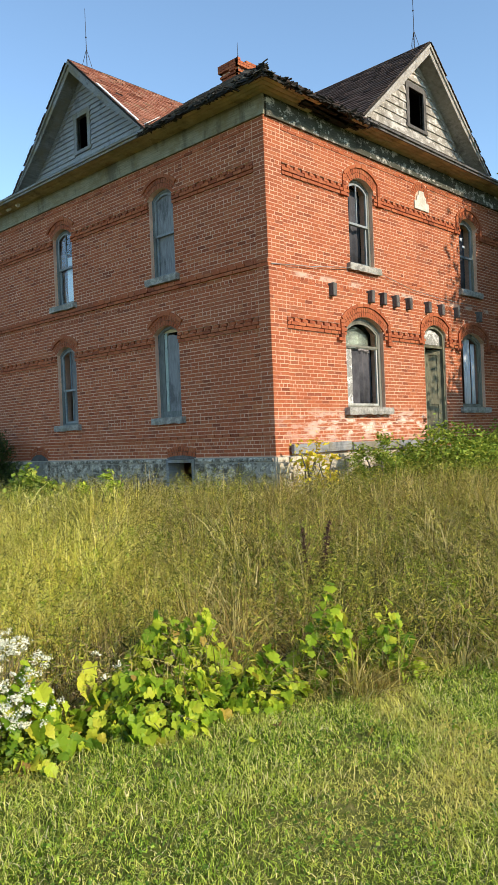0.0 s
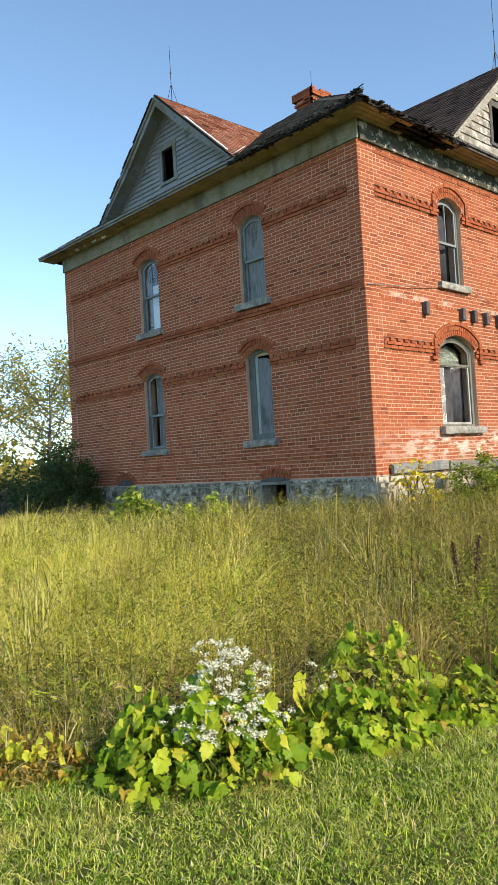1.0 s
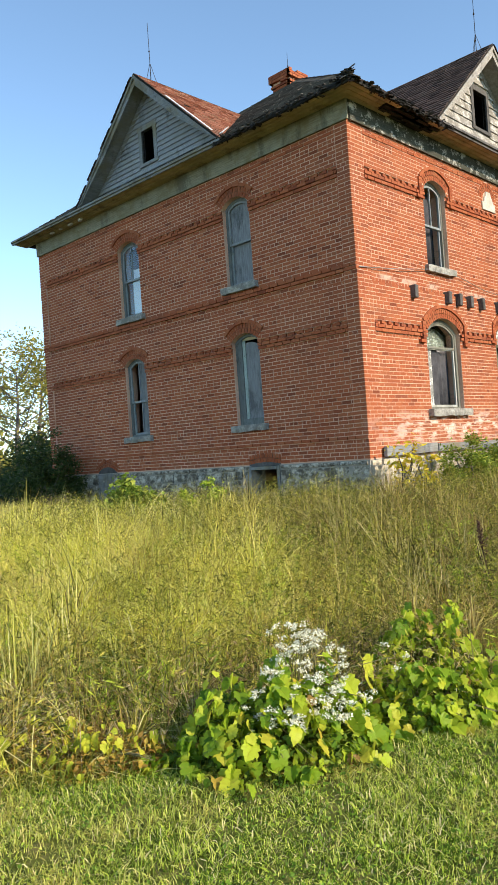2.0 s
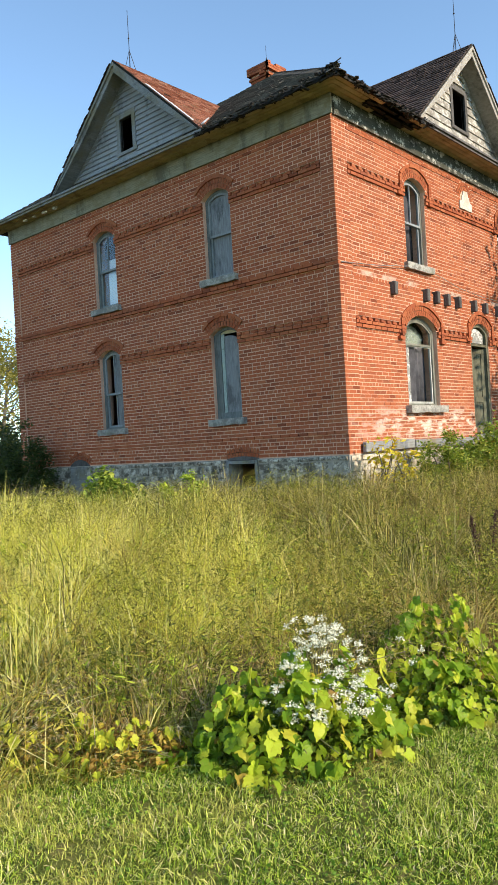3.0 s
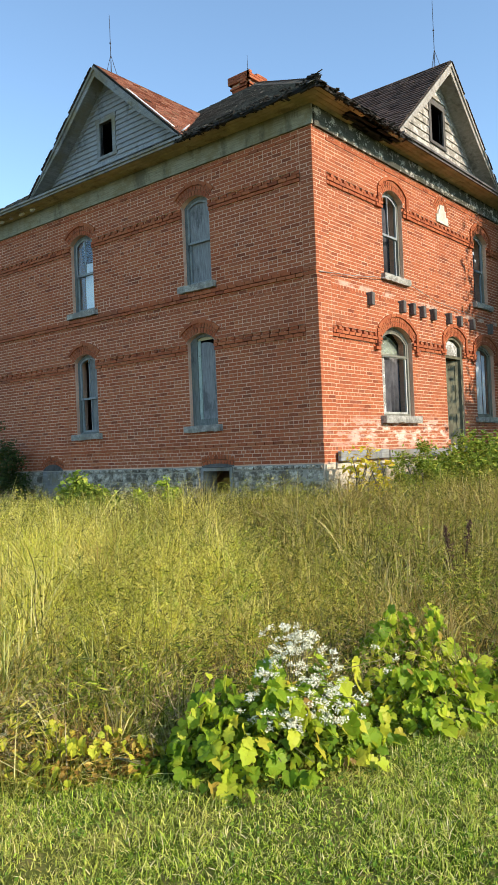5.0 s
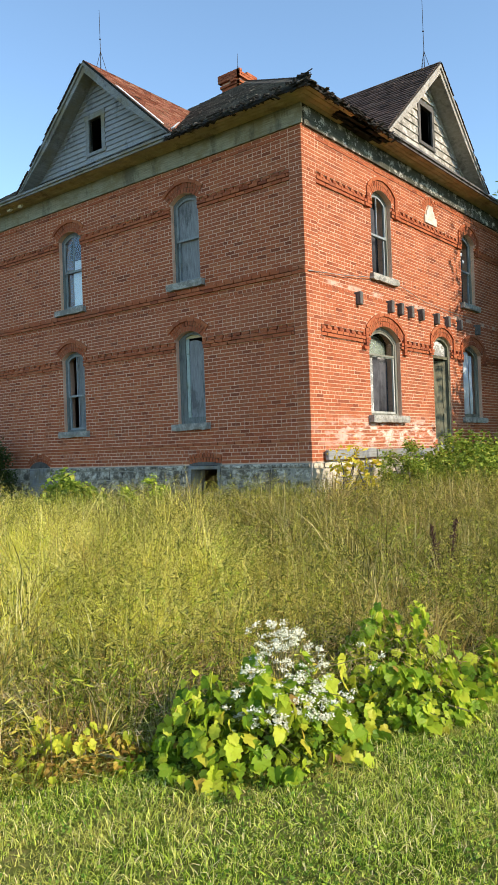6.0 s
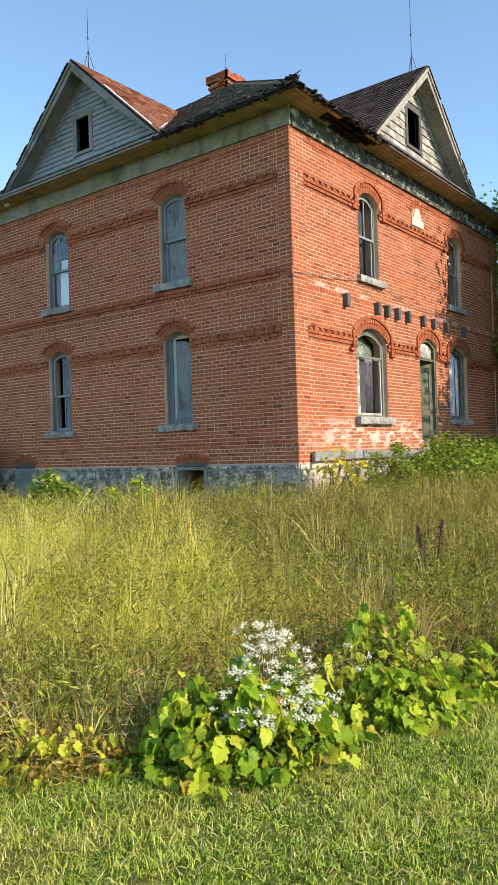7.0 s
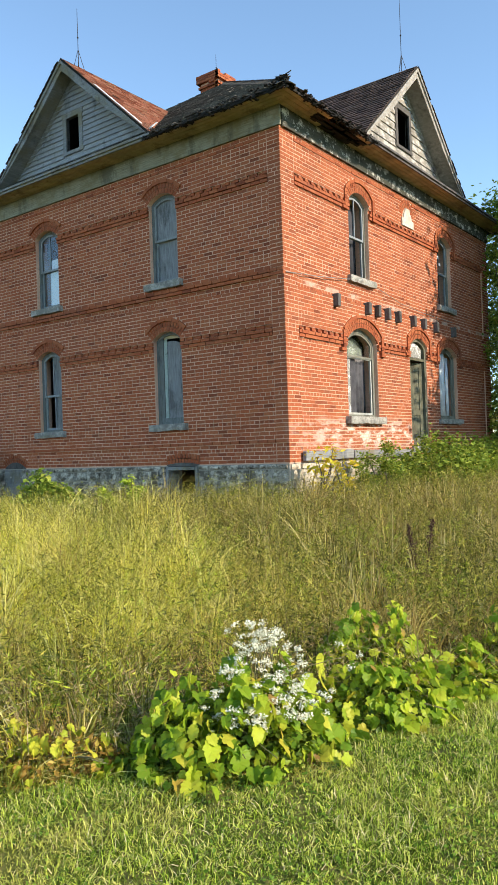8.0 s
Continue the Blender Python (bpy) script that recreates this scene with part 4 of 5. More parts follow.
for i in range(170):
    side = i % 3
    u = random.uniform(0.2, 3.3)
    p = Vector((0.5 - u, -0.52, TOP - 0.03)) if side else Vector((0.52, -0.5 + u, TOP - 0.03))
    L, w, h = random.uniform(0.06, 0.20), random.uniform(0.03, 0.07), random.uniform(0.03, 0.10)
    q = Euler((random.uniform(-0.25, 0.25), random.uniform(-0.25, 0.25), (0 if side else math.pi / 2) + random.uniform(-0.2, 0.2))).to_matrix()
    prism(bm, [p + q @ Vector(v) for v in ((-L / 2, -w, -h), (L / 2, -w * 0.5, -h * 0.4), (L / 2, w, 0.02), (-L / 2, w, 0.03))], q @ Vector((0, 0.02, 0.03)))
# curled shingles that stand up at the tip of the hip
for i in range(34):
    k = random.random() ** 2
    p = Vector((0.5 - 0.5 * k, -0.5 + 0.5 * k, TOP + 0.02 + 0.5 * k * SLOPE + random.uniform(0, 0.09) * (1 - k)))
    p += Vector((random.gauss(0, 0.035), random.gauss(0, 0.035), 0))
    L, w = random.uniform(0.07, 0.14), random.uniform(0.03, 0.07)
    q = Euler((random.uniform(-0.5, 0.5), random.uniform(-0.7, 0.7), random.uniform(0, 6.3))).to_matrix()
    prism(bm, [p + q @ Vector(v) for v in ((-L / 2, -w, 0), (L / 2, -w * 0.6, 0), (L / 2 * 0.8, w, 0), (-L / 2, w * 0.7, 0))], q @ Vector((0, 0, random.uniform(0.008, 0.016))))
tagged(part("rotten_eave", bm, M_ROT, roof, "blackened rotten eave splinters"), kind="stuff")


# pale lumps added for the light that shows through gaps at the eave's far end
for u, w, h in ((-9.25, 0.16, 0.07), (-8.85, 0.10, 0.05), (-8.40, 0.17, 0.08), (-7.95, 0.15, 0.10)):
    bm = bmesh.new()
    bmesh.ops.create_icosphere(bm, subdivisions=2, radius=1.0)
    for v in bm.verts:
        k = 1 + 0.35 * noise.noise(v.co * 2.1 + Vector((u, 0, 0)))
        v.co = Vector((u + v.co.x * w * k * 0.6, -0.24 + v.co.y * 0.05 * k, 7.57 + v.co.z * h * k * 0.5))
    part("eave_light_spot", bm, M_FLASH, house, "white lump standing in for light through an eave gap")


# chimney of small brick courses with a corbelled, broken head
def chimney():
    rng = random.Random(11)
    bm = bmesh.new()
    cx, cy = -5.52, 5.20
    box(bm, (cx - 0.30, cy - 0.30, 10.6), (cx + 0.30, cy + 0.30, 11.75))
    ch = part("chimney", bm, M_MORTAR, house, "red brick chimney with broken corbelled head")
    verts, faces = [], []
    z, r = 10.7, 0
    while z < 11.80:
        h = 0.31 + (0.04 if z > 11.44 else 0) + (0.04 if z > 11.54 else 0)
        for s in range(4):
            rot = Matrix.Rotation(s * math.pi / 2, 3, "Z")
            u = -h - (0.1 if r % 2 else 0)
            while u < h - 0.01:
                a, b = max(u, -h), min(u + 0.21, h)
                u += 0.214
                if z > 11.72 and rng.random() < 0.42:
                    continue
                if z > 11.56 and z < 11.70 and (r + int(a * 20)) % 2:
                    continue
                k = len(verts)
                for dd in (h - 0.10, h):
                    verts += [Vector((cx, cy, 0)) + rot @ Vector((p, -dd, q)) for p, q in ((a, z), (b - 0.008, z), (b - 0.008, z + 0.062), (a, z + 0.062))]
                faces += [(k + 4, k + 5, k + 6, k + 7), (k, k + 3, k + 2, k + 1)] + [(k + i, k + (i + 1) % 4, k + 4 + (i + 1) % 4, k + 4 + i) for i in range(4)]
        z += 0.072
        r += 1
    tagged(part("brickwork", (verts, [], faces), M_BRICK, ch), kind="stuff")


chimney()


def lightning_rod(x, y, z0, z1, feet=True):
    bm = bmesh.new()
    tube(bm, [(x, y, z0 - 0.05), (x, y, z1)], [0.009, 0.005], 5)
    bmesh.ops.create_icosphere(bm, subdivisions=1, radius=0.022, matrix=Matrix.Translation((x, y, z0 + (z1 - z0) * 0.5)))
    if feet:
        for a in range(3):
            c, s = math.cos(a * 2.1 + 0.4), math.sin(a * 2.1 + 0.4)
            tube(bm, [(x + 0.14 * c, y + 0.14 * s, z0 - 0.1), (x, y, z0 + 0.38)], 0.006, 4)
    part("lightning_rod", bm, M_IRON, house, "thin rusty lightning rod")


lightning_rod(-5.30, 0.10, 10.09, 11.38)
lightning_rod(0.04, 5.08, 10.14, 11.80)
lightning_rod(-5.50, 5.20, 11.75, 12.50, False)

# ---- ground ----
def spread(n, near, far):
    k = np.linspace(-1, 1, n)
    return np.sign(k) * (near * np.abs(k) + (far - near) * np.abs(k) ** 6)


gx, gy = spread(150, 40, 900), spread(150, 40, 900)
X, Y = np.meshgrid(gx + 1.0, gy - 4.0)
Z = ground_zs(X, Y)
for i in range(X.shape[0]):
    for j in range(X.shape[1]):
        if abs(X[i, j]) < 40 and abs(Y[i, j]) < 40:
            Z[i, j] += 0.05 * noise.noise((X[i, j] * 0.6, Y[i, j] * 0.6, 0)) * min(1, max(0.1, rise(X[i, j], Y[i, j])))
n = X.shape[0]
verts = np.stack([X.ravel(), Y.ravel(), Z.ravel()], 1).tolist()
faces = [(i * n + j, i * n + j + 1, (i + 1) * n + j + 1, (i + 1) * n + j) for i in range(n - 1) for j in range(n - 1)]
g = Nodes("earth", 0.95, spec=0.1)
pos = g.position()
f = g.noise(1.4, 6, 0.7, where=pos)
lawn = g.mix(g.mask(g.noise(9, 5, 0.7, where=pos), 0.48, 0.66), g.ramp(f, [(0.3, (0.075, 0.095, 0.016)), (0.7, (0.135, 0.140, 0.028))]), (0.20, 0.17, 0.06))
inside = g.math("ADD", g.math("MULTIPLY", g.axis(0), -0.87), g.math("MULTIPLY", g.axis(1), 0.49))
# meadow soil; its very dark tone also holds the shadow under the grass
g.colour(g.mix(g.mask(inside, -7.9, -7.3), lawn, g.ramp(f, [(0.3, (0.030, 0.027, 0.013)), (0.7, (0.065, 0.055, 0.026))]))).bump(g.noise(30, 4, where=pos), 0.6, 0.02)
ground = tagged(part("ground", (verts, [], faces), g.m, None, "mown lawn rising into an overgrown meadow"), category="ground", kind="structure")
ground.data.shade_smooth()

# ---- plants ----
N_IN, N_ALONG, EDGE = np.array((-0.87, 0.49)), np.array((0.49, 0.87)), np.array((5.3, -7.2))
rs = np.random.RandomState(5)


def stuff(name, verts, faces, mat, label="", category="", parent=None):
    me = bpy.data.meshes.new(name)
    me.from_pydata(verts, [], faces)
    me.materials.append(mat)
    ob = new(name, me)
    if parent:
        ob.parent = parent
        ob.location = -Vector(parent.location)
        return tagged(ob, label, kind="stuff")
    return tagged(ob, label, category, kind="stuff")


def blades(x, y, z, height, width, lean, segments=2, bend=0.6, to=None):
    """Tapered, bent blades as one array of points and triangles."""
    n = len(x)
    az = rs.uniform(0, math.tau, n)
    side = np.stack([-np.sin(az), np.cos(az), np.zeros(n)], 1)
    to = rs.uniform(0, math.tau, n) if to is None else to
    out = np.stack([np.cos(to), np.sin(to)], 1) * lean[:, None]
    rings = []
    for k in range(segments + 1):
        f = k / segments
        c = np.stack([x + out[:, 0] * height * f ** (1 + bend), y + out[:, 1] * height * f ** (1 + bend), z + height * (f - 0.25 * lean * f * f)], 1)
        if k < segments:
            w = (width * (1 - 0.55 * f))[:, None] * 0.5
            rings += [c - side * w, c + side * w]
        else:
            rings += [c]
    per = 2 * segments + 1
    verts = np.stack(rings, 1).reshape(-1, 3)
    base = np.arange(n)[:, None] * per
    tris = []
    for k in range(segments - 1):
        a = 2 * k
        tris += [(a, a + 1, a + 3), (a, a + 3, a + 2)]
    a = 2 * (segments - 1)
    tris.append((a, a + 1, a + 2))
    faces = (base[:, None, :] + np.array(tris)[None, :, :]).reshape(-1, 3)
    return verts, faces


def leaf_cloud(c, size, aspect=0.45, droop=0.2, up=0.5):
    """Folded diamond leaves at the centres c."""
    n = len(c)
    d = rs.normal(size=(n, 3))
    d[:, 2] = d[:, 2] * 0.5 - droop
    d /= np.linalg.norm(d, axis=1)[:, None]
    nrm = rs.normal(size=(n, 3)) * (1 - up)
    nrm[:, 2] += up * 1.5
    s = np.cross(d, nrm)
    s /= np.linalg.norm(s, axis=1)[:, None] + 1e-9
    q = np.cross(s, d)
    L, W = size[:, None], size[:, None] * aspect
    v = np.stack([c - d * L * 0.5, c + s * W * 0.5 + q * W * 0.12 - d * L * 0.05, c + d * L * 0.5, c - s * W * 0.5 + q * W * 0.12 - d * L * 0.05], 1).reshape(-1, 3)
    b = np.arange(n)[:, None, None] * 4
    return v, (b + np.array([(0, 1, 2), (0, 2, 3)])[None]).reshape(-1, 3)


def field(n, s0, s1, t0, t1, power=1.0):
    s = s0 + (s1 - s0) * rs.uniform(0, 1, n) ** power
    t = rs.uniform(t0, t1, n)
    p = EDGE + s[:, None] * N_IN + t[:, None] * N_ALONG
    return p[:, 0], p[:, 1], s, t


def wavy(x, y, f=0.7, seed=0.0):
    """A cheap smooth field between -1 and 1 for patches."""
    return (np.sin(x * f * 1.7 + 1.3 + seed) * np.cos(y * f * 1.3 - 0.4 + seed * 2) + np.sin((x + y) * f * 2.9 + seed) * 0.5 + np.cos((x - 0.6 * y) * f * 4.7 - seed) * 0.35) / 1.6


def outside_house(x, y, gap=0.05):
    return ~((x > -WIDE - gap) & (x < gap) & (y > -gap) & (y < DEEP + gap))


def meadow_material(name, stops, sere, shade):
    """Grass blades: each of its own shade, in patches of ripe, green and withered growth."""
    n = Nodes(name, 0.5, spec=0.15)
    pos = n.position()
    c = n.ramp(n.island(), stops)
    c = n.mix(n.mask(n.noise(0.45, 4, 0.6, where=pos), 0.44, 0.62), c, n.mix(0.5, c, sere))
    c = n.mix(n.mask(n.noise(0.8, 4, 0.6, (1, 1, 0), pos), 0.50, 0.64), c, n.mix(0.5, c, shade))
    c = n.mix(n.mask(n.noise(1.7, 4, 0.65, (1, 1, 0.3), pos), 0.53, 0.66), c, n.mix(0.65, c, (0.28, 0.16, 0.07)))
    n.colour(c).translucent(0.36, c)
    return n.m


# darkest stops of grass and weeds put the shadow of gaps into the colour
M_LAWN = blade_material("lawn_blade", [(0.0, (0.05, 0.075, 0.008)), (0.32, (0.15, 0.26, 0.022)), (0.58, (0.56, 0.68, 0.08)), (0.88, (0.82, 0.78, 0.24)), (1.0, (0.94, 0.80, 0.50))], (0.80, 0.66, 0.20), 0.45, 0.40, 1.1)
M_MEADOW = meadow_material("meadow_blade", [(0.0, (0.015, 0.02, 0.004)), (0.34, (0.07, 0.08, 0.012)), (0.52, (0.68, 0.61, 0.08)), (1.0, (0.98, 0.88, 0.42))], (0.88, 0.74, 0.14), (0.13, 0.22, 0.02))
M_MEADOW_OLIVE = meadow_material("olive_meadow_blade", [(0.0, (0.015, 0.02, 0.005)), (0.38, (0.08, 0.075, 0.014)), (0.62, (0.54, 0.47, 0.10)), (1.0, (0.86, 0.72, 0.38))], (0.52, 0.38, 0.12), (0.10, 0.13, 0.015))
M_STRAW = blade_material("dry_stalk", [(0.0, (0.22, 0.15, 0.07)), (0.6, (0.40, 0.31, 0.16)), (1.0, (0.50, 0.42, 0.25))], (0.30, 0.18, 0.08), 0.7, 0.15, 0.8)
M_WEED = leaf_material("weed_leaf", [(0.0, (0.035, 0.050, 0.008)), (0.5, (0.13, 0.16, 0.020)), (0.8, (0.50, 0.48, 0.07)), (1.0, (0.60, 0.50, 0.10))], 0.36, 0.3)
M_SHRUB = leaf_material("shrub_leaf", [(0.0, (0.07, 0.12, 0.015)), (0.5, (0.20, 0.29, 0.035)), (0.9, (0.36, 0.43, 0.06)), (1.0, (0.52, 0.48, 0.08))])
M_CLOVER = leaf_material("clover_leaf", [(0.0, (0.06, 0.13, 0.015)), (0.5, (0.17, 0.29, 0.03)), (1.0, (0.42, 0.52, 0.07))], 0.5, 0.3)
# leaves at both house ends, with the shade put into their colour
M_SHADE_LEAF = leaf_material("shade_dark_leaf", [(0.0, (0.025, 0.045, 0.015)), (0.6, (0.05, 0.085, 0.022)), (1.0, (0.10, 0.12, 0.035))])
M_YELLOW = leaf_material("yellow_leaf", [(0.0, (0.50, 0.44, 0.03)), (0.6, (0.70, 0.57, 0.05)), (1.0, (0.66, 0.44, 0.05))])
M_TREELEAF = leaf_material("autumn_leaf", [(0.0, (0.15, 0.17, 0.03)), (0.5, (0.30, 0.27, 0.05)), (1.0, (0.44, 0.34, 0.07))])
M_GRAPE = leaf_material("grape_leaf", [(0.0, (0.10, 0.20, 0.015)), (0.3, (0.24, 0.36, 0.022)), (0.68, (0.44, 0.52, 0.035)), (0.93, (0.55, 0.57, 0.05)), (0.98, (0.56, 0.42, 0.05)), (1.0, (0.26, 0.15, 0.05))], 0.42, 0.42, False)
M_AUTUMN = leaf_material("turning_leaf", [(0.0, (0.34, 0.40, 0.03)), (0.6, (0.56, 0.54, 0.05)), (0.88, (0.50, 0.34, 0.05)), (1.0, (0.22, 0.12, 0.05))], 0.5, 0.3, False)
M_RUST = leaf_material("rusty_leaf", [(0.0, (0.14, 0.08, 0.02)), (0.5, (0.42, 0.27, 0.06)), (1.0, (0.66, 0.50, 0.10))], 0.4, 0.4)
# darker than the vine cover: shade inside the mounds put into the leaf colour
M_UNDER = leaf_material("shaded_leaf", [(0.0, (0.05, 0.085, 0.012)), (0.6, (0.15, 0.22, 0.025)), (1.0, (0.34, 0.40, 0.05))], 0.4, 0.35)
M_BARK = plain_material("bark", (0.09, 0.075, 0.06), (0.20, 0.17, 0.14), 14, 0.95, 0, 0.8)
M_STEM = plain_material("stem", (0.12, 0.14, 0.05), (0.22, 0.17, 0.08), 20, 0.8, 0, 0.2)
M_PETAL = plain_material("white_petal", (0.62, 0.59, 0.42), (0.80, 0.77, 0.60), 20, 0.8, 0, 0.1)
M_DOCK = plain_material("dock_seed", (0.05, 0.025, 0.018), (0.11, 0.055, 0.035), 30, 0.9, 0, 0.6)

# lawn: close turf by the meadow, thinner behind the walk
for count, s0, s1, t0, t1, wide in ((360000, -2.5, 0.55, -4.8, 4.6, 1.0), (150000, -7.5, -2.4, -6.5, 6.5, 1.7), (80000, -6.0, 0.4, 4.5, 12.0, 1.8), (80000, -6.0, 0.4, -12.0, -4.7, 1.8)):
    x, y, s, t = field(count, s0, s1, t0, t1)
    k = wavy(x + 0.3 * np.sin(y * 3.1), y + 0.3 * np.sin(x * 2.3), 5.0, 1.7) + 0.6 * rs.normal(size=len(x)) > -0.55
    x, y, s, t = x[k], y[k], s[k], t[k]
    n = len(x)
    patch = wavy(x, y, 1.6) + 0.6 * wavy(x + 0.2 * np.sin(y * 5.3), y + 0.2 * np.sin(x * 4.1), 7.0, 2.2)
    h = rs.uniform(0.016, 0.060, n) * np.clip(1 + 0.45 * patch, 0.4, 1.8) * np.where(s > 0.05, 1.5, 1.0)
    stuff("lawn_grass", *blades(x, y, ground_zs(x, y) - 0.004, h, rs.uniform(0.0035, 0.0075, n) * wide, rs.uniform(0.05, 1.9, n), 2), M_LAWN, "short mown green lawn grass with dry blades", "grass")
# broad low lawn weeds
x, y, s, t = field(52000, -2.4, 0.5, -4.8, 4.6)
k = wavy(x, y, 3.3, 2.0) + 0.3 * rs.normal(size=len(x)) > 0.12
x, y = x[k], y[k]
c = np.stack([x, y, ground_zs(x, y) + rs.uniform(0.01, 0.05, len(x))], 1)
stuff("clover_leaves", *leaf_cloud(c, rs.uniform(0.010, 0.024, len(x)), 0.6, 0.0, 0.3), M_CLOVER, "small clover and plantain leaves in the lawn", "lawn weed")
# meadow grass, growing in tussocks
x, y, s, t = field(26000, -0.05, 16.5, -12, 14, 1.35)
k = outside_house(x, y, 0.15) & (s + 0.25 * wavy(x, y, 2.0, 1.0) > 0.02) & (x > -17) & (y < 9) & (wavy(x, y, 3.1, 4.0) + 0.5 * wavy(x, y, 6.3, 1.0) + 0.15 * rs.normal(size=len(x)) > -0.06)
x, y, s, t = x[k], y[k], s[k], t[k]
n, per = len(x), 18
tall = (0.22 + 0.17 * np.clip(s / 2.2, 0, 1) + 0.15 * wavy(x, y, 1.1) + 0.14 * wavy(x, y, 4.2, 2.0)) * rs.uniform(0.5, 1.45, n)
tall *= np.where((x < 0.3) & (y > -1.8), 0.85, 1.0) * np.where((x < -2.5) & (y > -5.0), 0.5, 1.0)
ang, rad = rs.uniform(0, math.tau, (n, per)), np.abs(rs.normal(0, 0.075, (n, per)))
bx, by = (x[:, None] + rad * np.cos(ang)).ravel(), (y[:, None] + rad * np.sin(ang)).ravel()
h = np.clip(tall[:, None] * rs.uniform(0.5, 1.3, (n, per)), 0.10, 0.95).ravel()
lean = np.clip(0.45 + rad * 7 + rs.normal(0, 0.5, (n, per)), 0.05, 2.0).ravel()
to = (ang + rs.normal(0, 0.6, (n, per))).ravel()
wide = rs.uniform(0.005, 0.0125, len(h))
olive = np.repeat(t + 0.9 * wavy(x, y, 0.9, 2.0) + 0.25 * rs.normal(size=n) - 0.12 * s > 0.05, per)
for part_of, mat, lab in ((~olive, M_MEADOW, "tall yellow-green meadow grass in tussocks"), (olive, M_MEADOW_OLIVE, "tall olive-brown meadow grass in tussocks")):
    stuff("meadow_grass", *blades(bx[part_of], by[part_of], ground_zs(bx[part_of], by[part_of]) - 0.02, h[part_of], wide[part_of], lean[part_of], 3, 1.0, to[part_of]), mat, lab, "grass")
# a patch of fine, bright, ripe grass before the long wall
x, y, s, t = field(170000, 1.2, 8.5, -7.5, 1.2, 1.0)
k = outside_house(x, y, 0.3) & (wavy(x, y, 2.2, 0.6) + 0.6 * wavy(x, y, 7.0, 3.0) + 0.5 * rs.normal(size=len(x)) > 0.0) & (np.abs(t + 3.1 + 0.5 * np.sin(s * 1.3)) < 3.0 - 0.25 * (s - 2.6) + 0.9 * rs.normal(size=len(x)))
x, y = x[k], y[k]
n = len(x)
M_RIPE = blade_material("ripe_blade", [(0.0, (0.34, 0.37, 0.03)), (0.5, (0.80, 0.76, 0.08)), (1.0, (0.98, 0.90, 0.34))], (0.95, 0.76, 0.30), 0.45, 0.38, 1.3)
stuff("ripe_grass", *blades(x, y, ground_zs(x, y) - 0.02, rs.uniform(0.22, 0.58, n) * (1 + 0.25 * wavy(x, y, 1.6, 2.0)), rs.uniform(0.003, 0.006, n), rs.uniform(0.1, 1.4, n), 3, 1.0), M_RIPE, "fine bright yellow-green ripe grass", "grass")
# dry stalks
x, y, s, t = field(9000, 0.0, 13, -10, 12, 1.3)
k = outside_house(x, y) & (wavy(x, y, 1.1, 3.0) > -0.1) & (y < 7)
x, y, s = x[k], y[k], s[k]
n = len(x)
stuff("dry_stalks", *blades(x, y, ground_zs(x, y) - 0.02, rs.uniform(0.25, 0.70, n), rs.uniform(0.003, 0.006, n), rs.uniform(0.2, 1.5, n), 3), M_STRAW, "straw-coloured dry grass stalks", "grass")


def weed_patch(name, n, s0, s1, t0, t1, h0, h1, per, size, mat, label, test=None):
    """Leafy upright stems as one patch that nobody could count."""
    x, y, s, t = field(n, s0, s1, t0, t1, 1.1)
    k = outside_house(x, y)
    if test:
        k &= test(x, y)
    x, y = x[k], y[k]
    n = len(x)
    z, h = ground_zs(x, y), rs.uniform(h0, h1, n)
    lx, ly = rs.normal(0, 0.16, n), rs.normal(0, 0.16, n)
    f = rs.uniform(0.15, 1.0, (n, per))
    c = np.stack([x[:, None] + lx[:, None] * f + rs.normal(0, 0.022, (n, per)), y[:, None] + ly[:, None] * f + rs.normal(0, 0.022, (n, per)), z[:, None] + h[:, None] * f], 2).reshape(-1, 3)
    lv, lf = leaf_cloud(c, rs.uniform(0.7, 1.7, len(c)) * size, 0.13, -0.45, 0.15)
    lean = np.hypot(lx, ly) / h
    sv, sf = blades(x, y, z - 0.02, h * 1.04, np.full(n, 0.006), lean, 2, 0.0, np.arctan2(ly, lx))
    stuff(name, np.concatenate([lv, sv]), np.concatenate([lf, sf + len(lv)]), mat, label, "weeds")


weed_patch("goldenrod_weeds", 7000, 0.4, 9, -3, 11, 0.30, 0.62, 15, 0.045, M_WEED, "dark green leafy goldenrod stems among the grass", lambda x, y: (wavy(x, y, 0.8, 5.0) + (x + 1) * 0.16 > 0.0) & (y < 6))
weed_patch("goldenrod_weeds", 5200, 0.2, 12, -9, 1, 0.22, 0.5, 14, 0.042, M_WEED, "green leafy stems among yellow grass", lambda x, y: wavy(x, y, 1.0, 7.0) > -0.05)
weed_patch("edge_weeds", 420, 0.0, 1.4, 1.2, 6.0, 0.15, 0.42, 13, 0.05, M_WEED, "low dark green weeds along the lawn edge")
weed_patch("rusty_weeds", 900, 0.03, 1.2, -5.5, 0.5, 0.15, 0.45, 24, 0.028, M_STRAW, "rust-brown withered weeds by the lawn edge", lambda x, y: wavy(x, y, 1.9, 2.0) > -0.1)
weed_patch("wall_foot_weeds", 900, 6.0, 17, -12, 4, 0.25, 0.5, 12, 0.06, M_WEED, "tufted weeds along the foundation", lambda x, y: (y > -1.5) & (y < 0.0) & (x < 0.8) & (x > -11))


M_OLIVE = leaf_material("olive_leaf", [(0.0, (0.04, 0.05, 0.010)), (0.5, (0.20, 0.20, 0.03)), (0.85, (0.38, 0.34, 0.06)), (1.0, (0.48, 0.38, 0.10))], 0.4, 0.25)
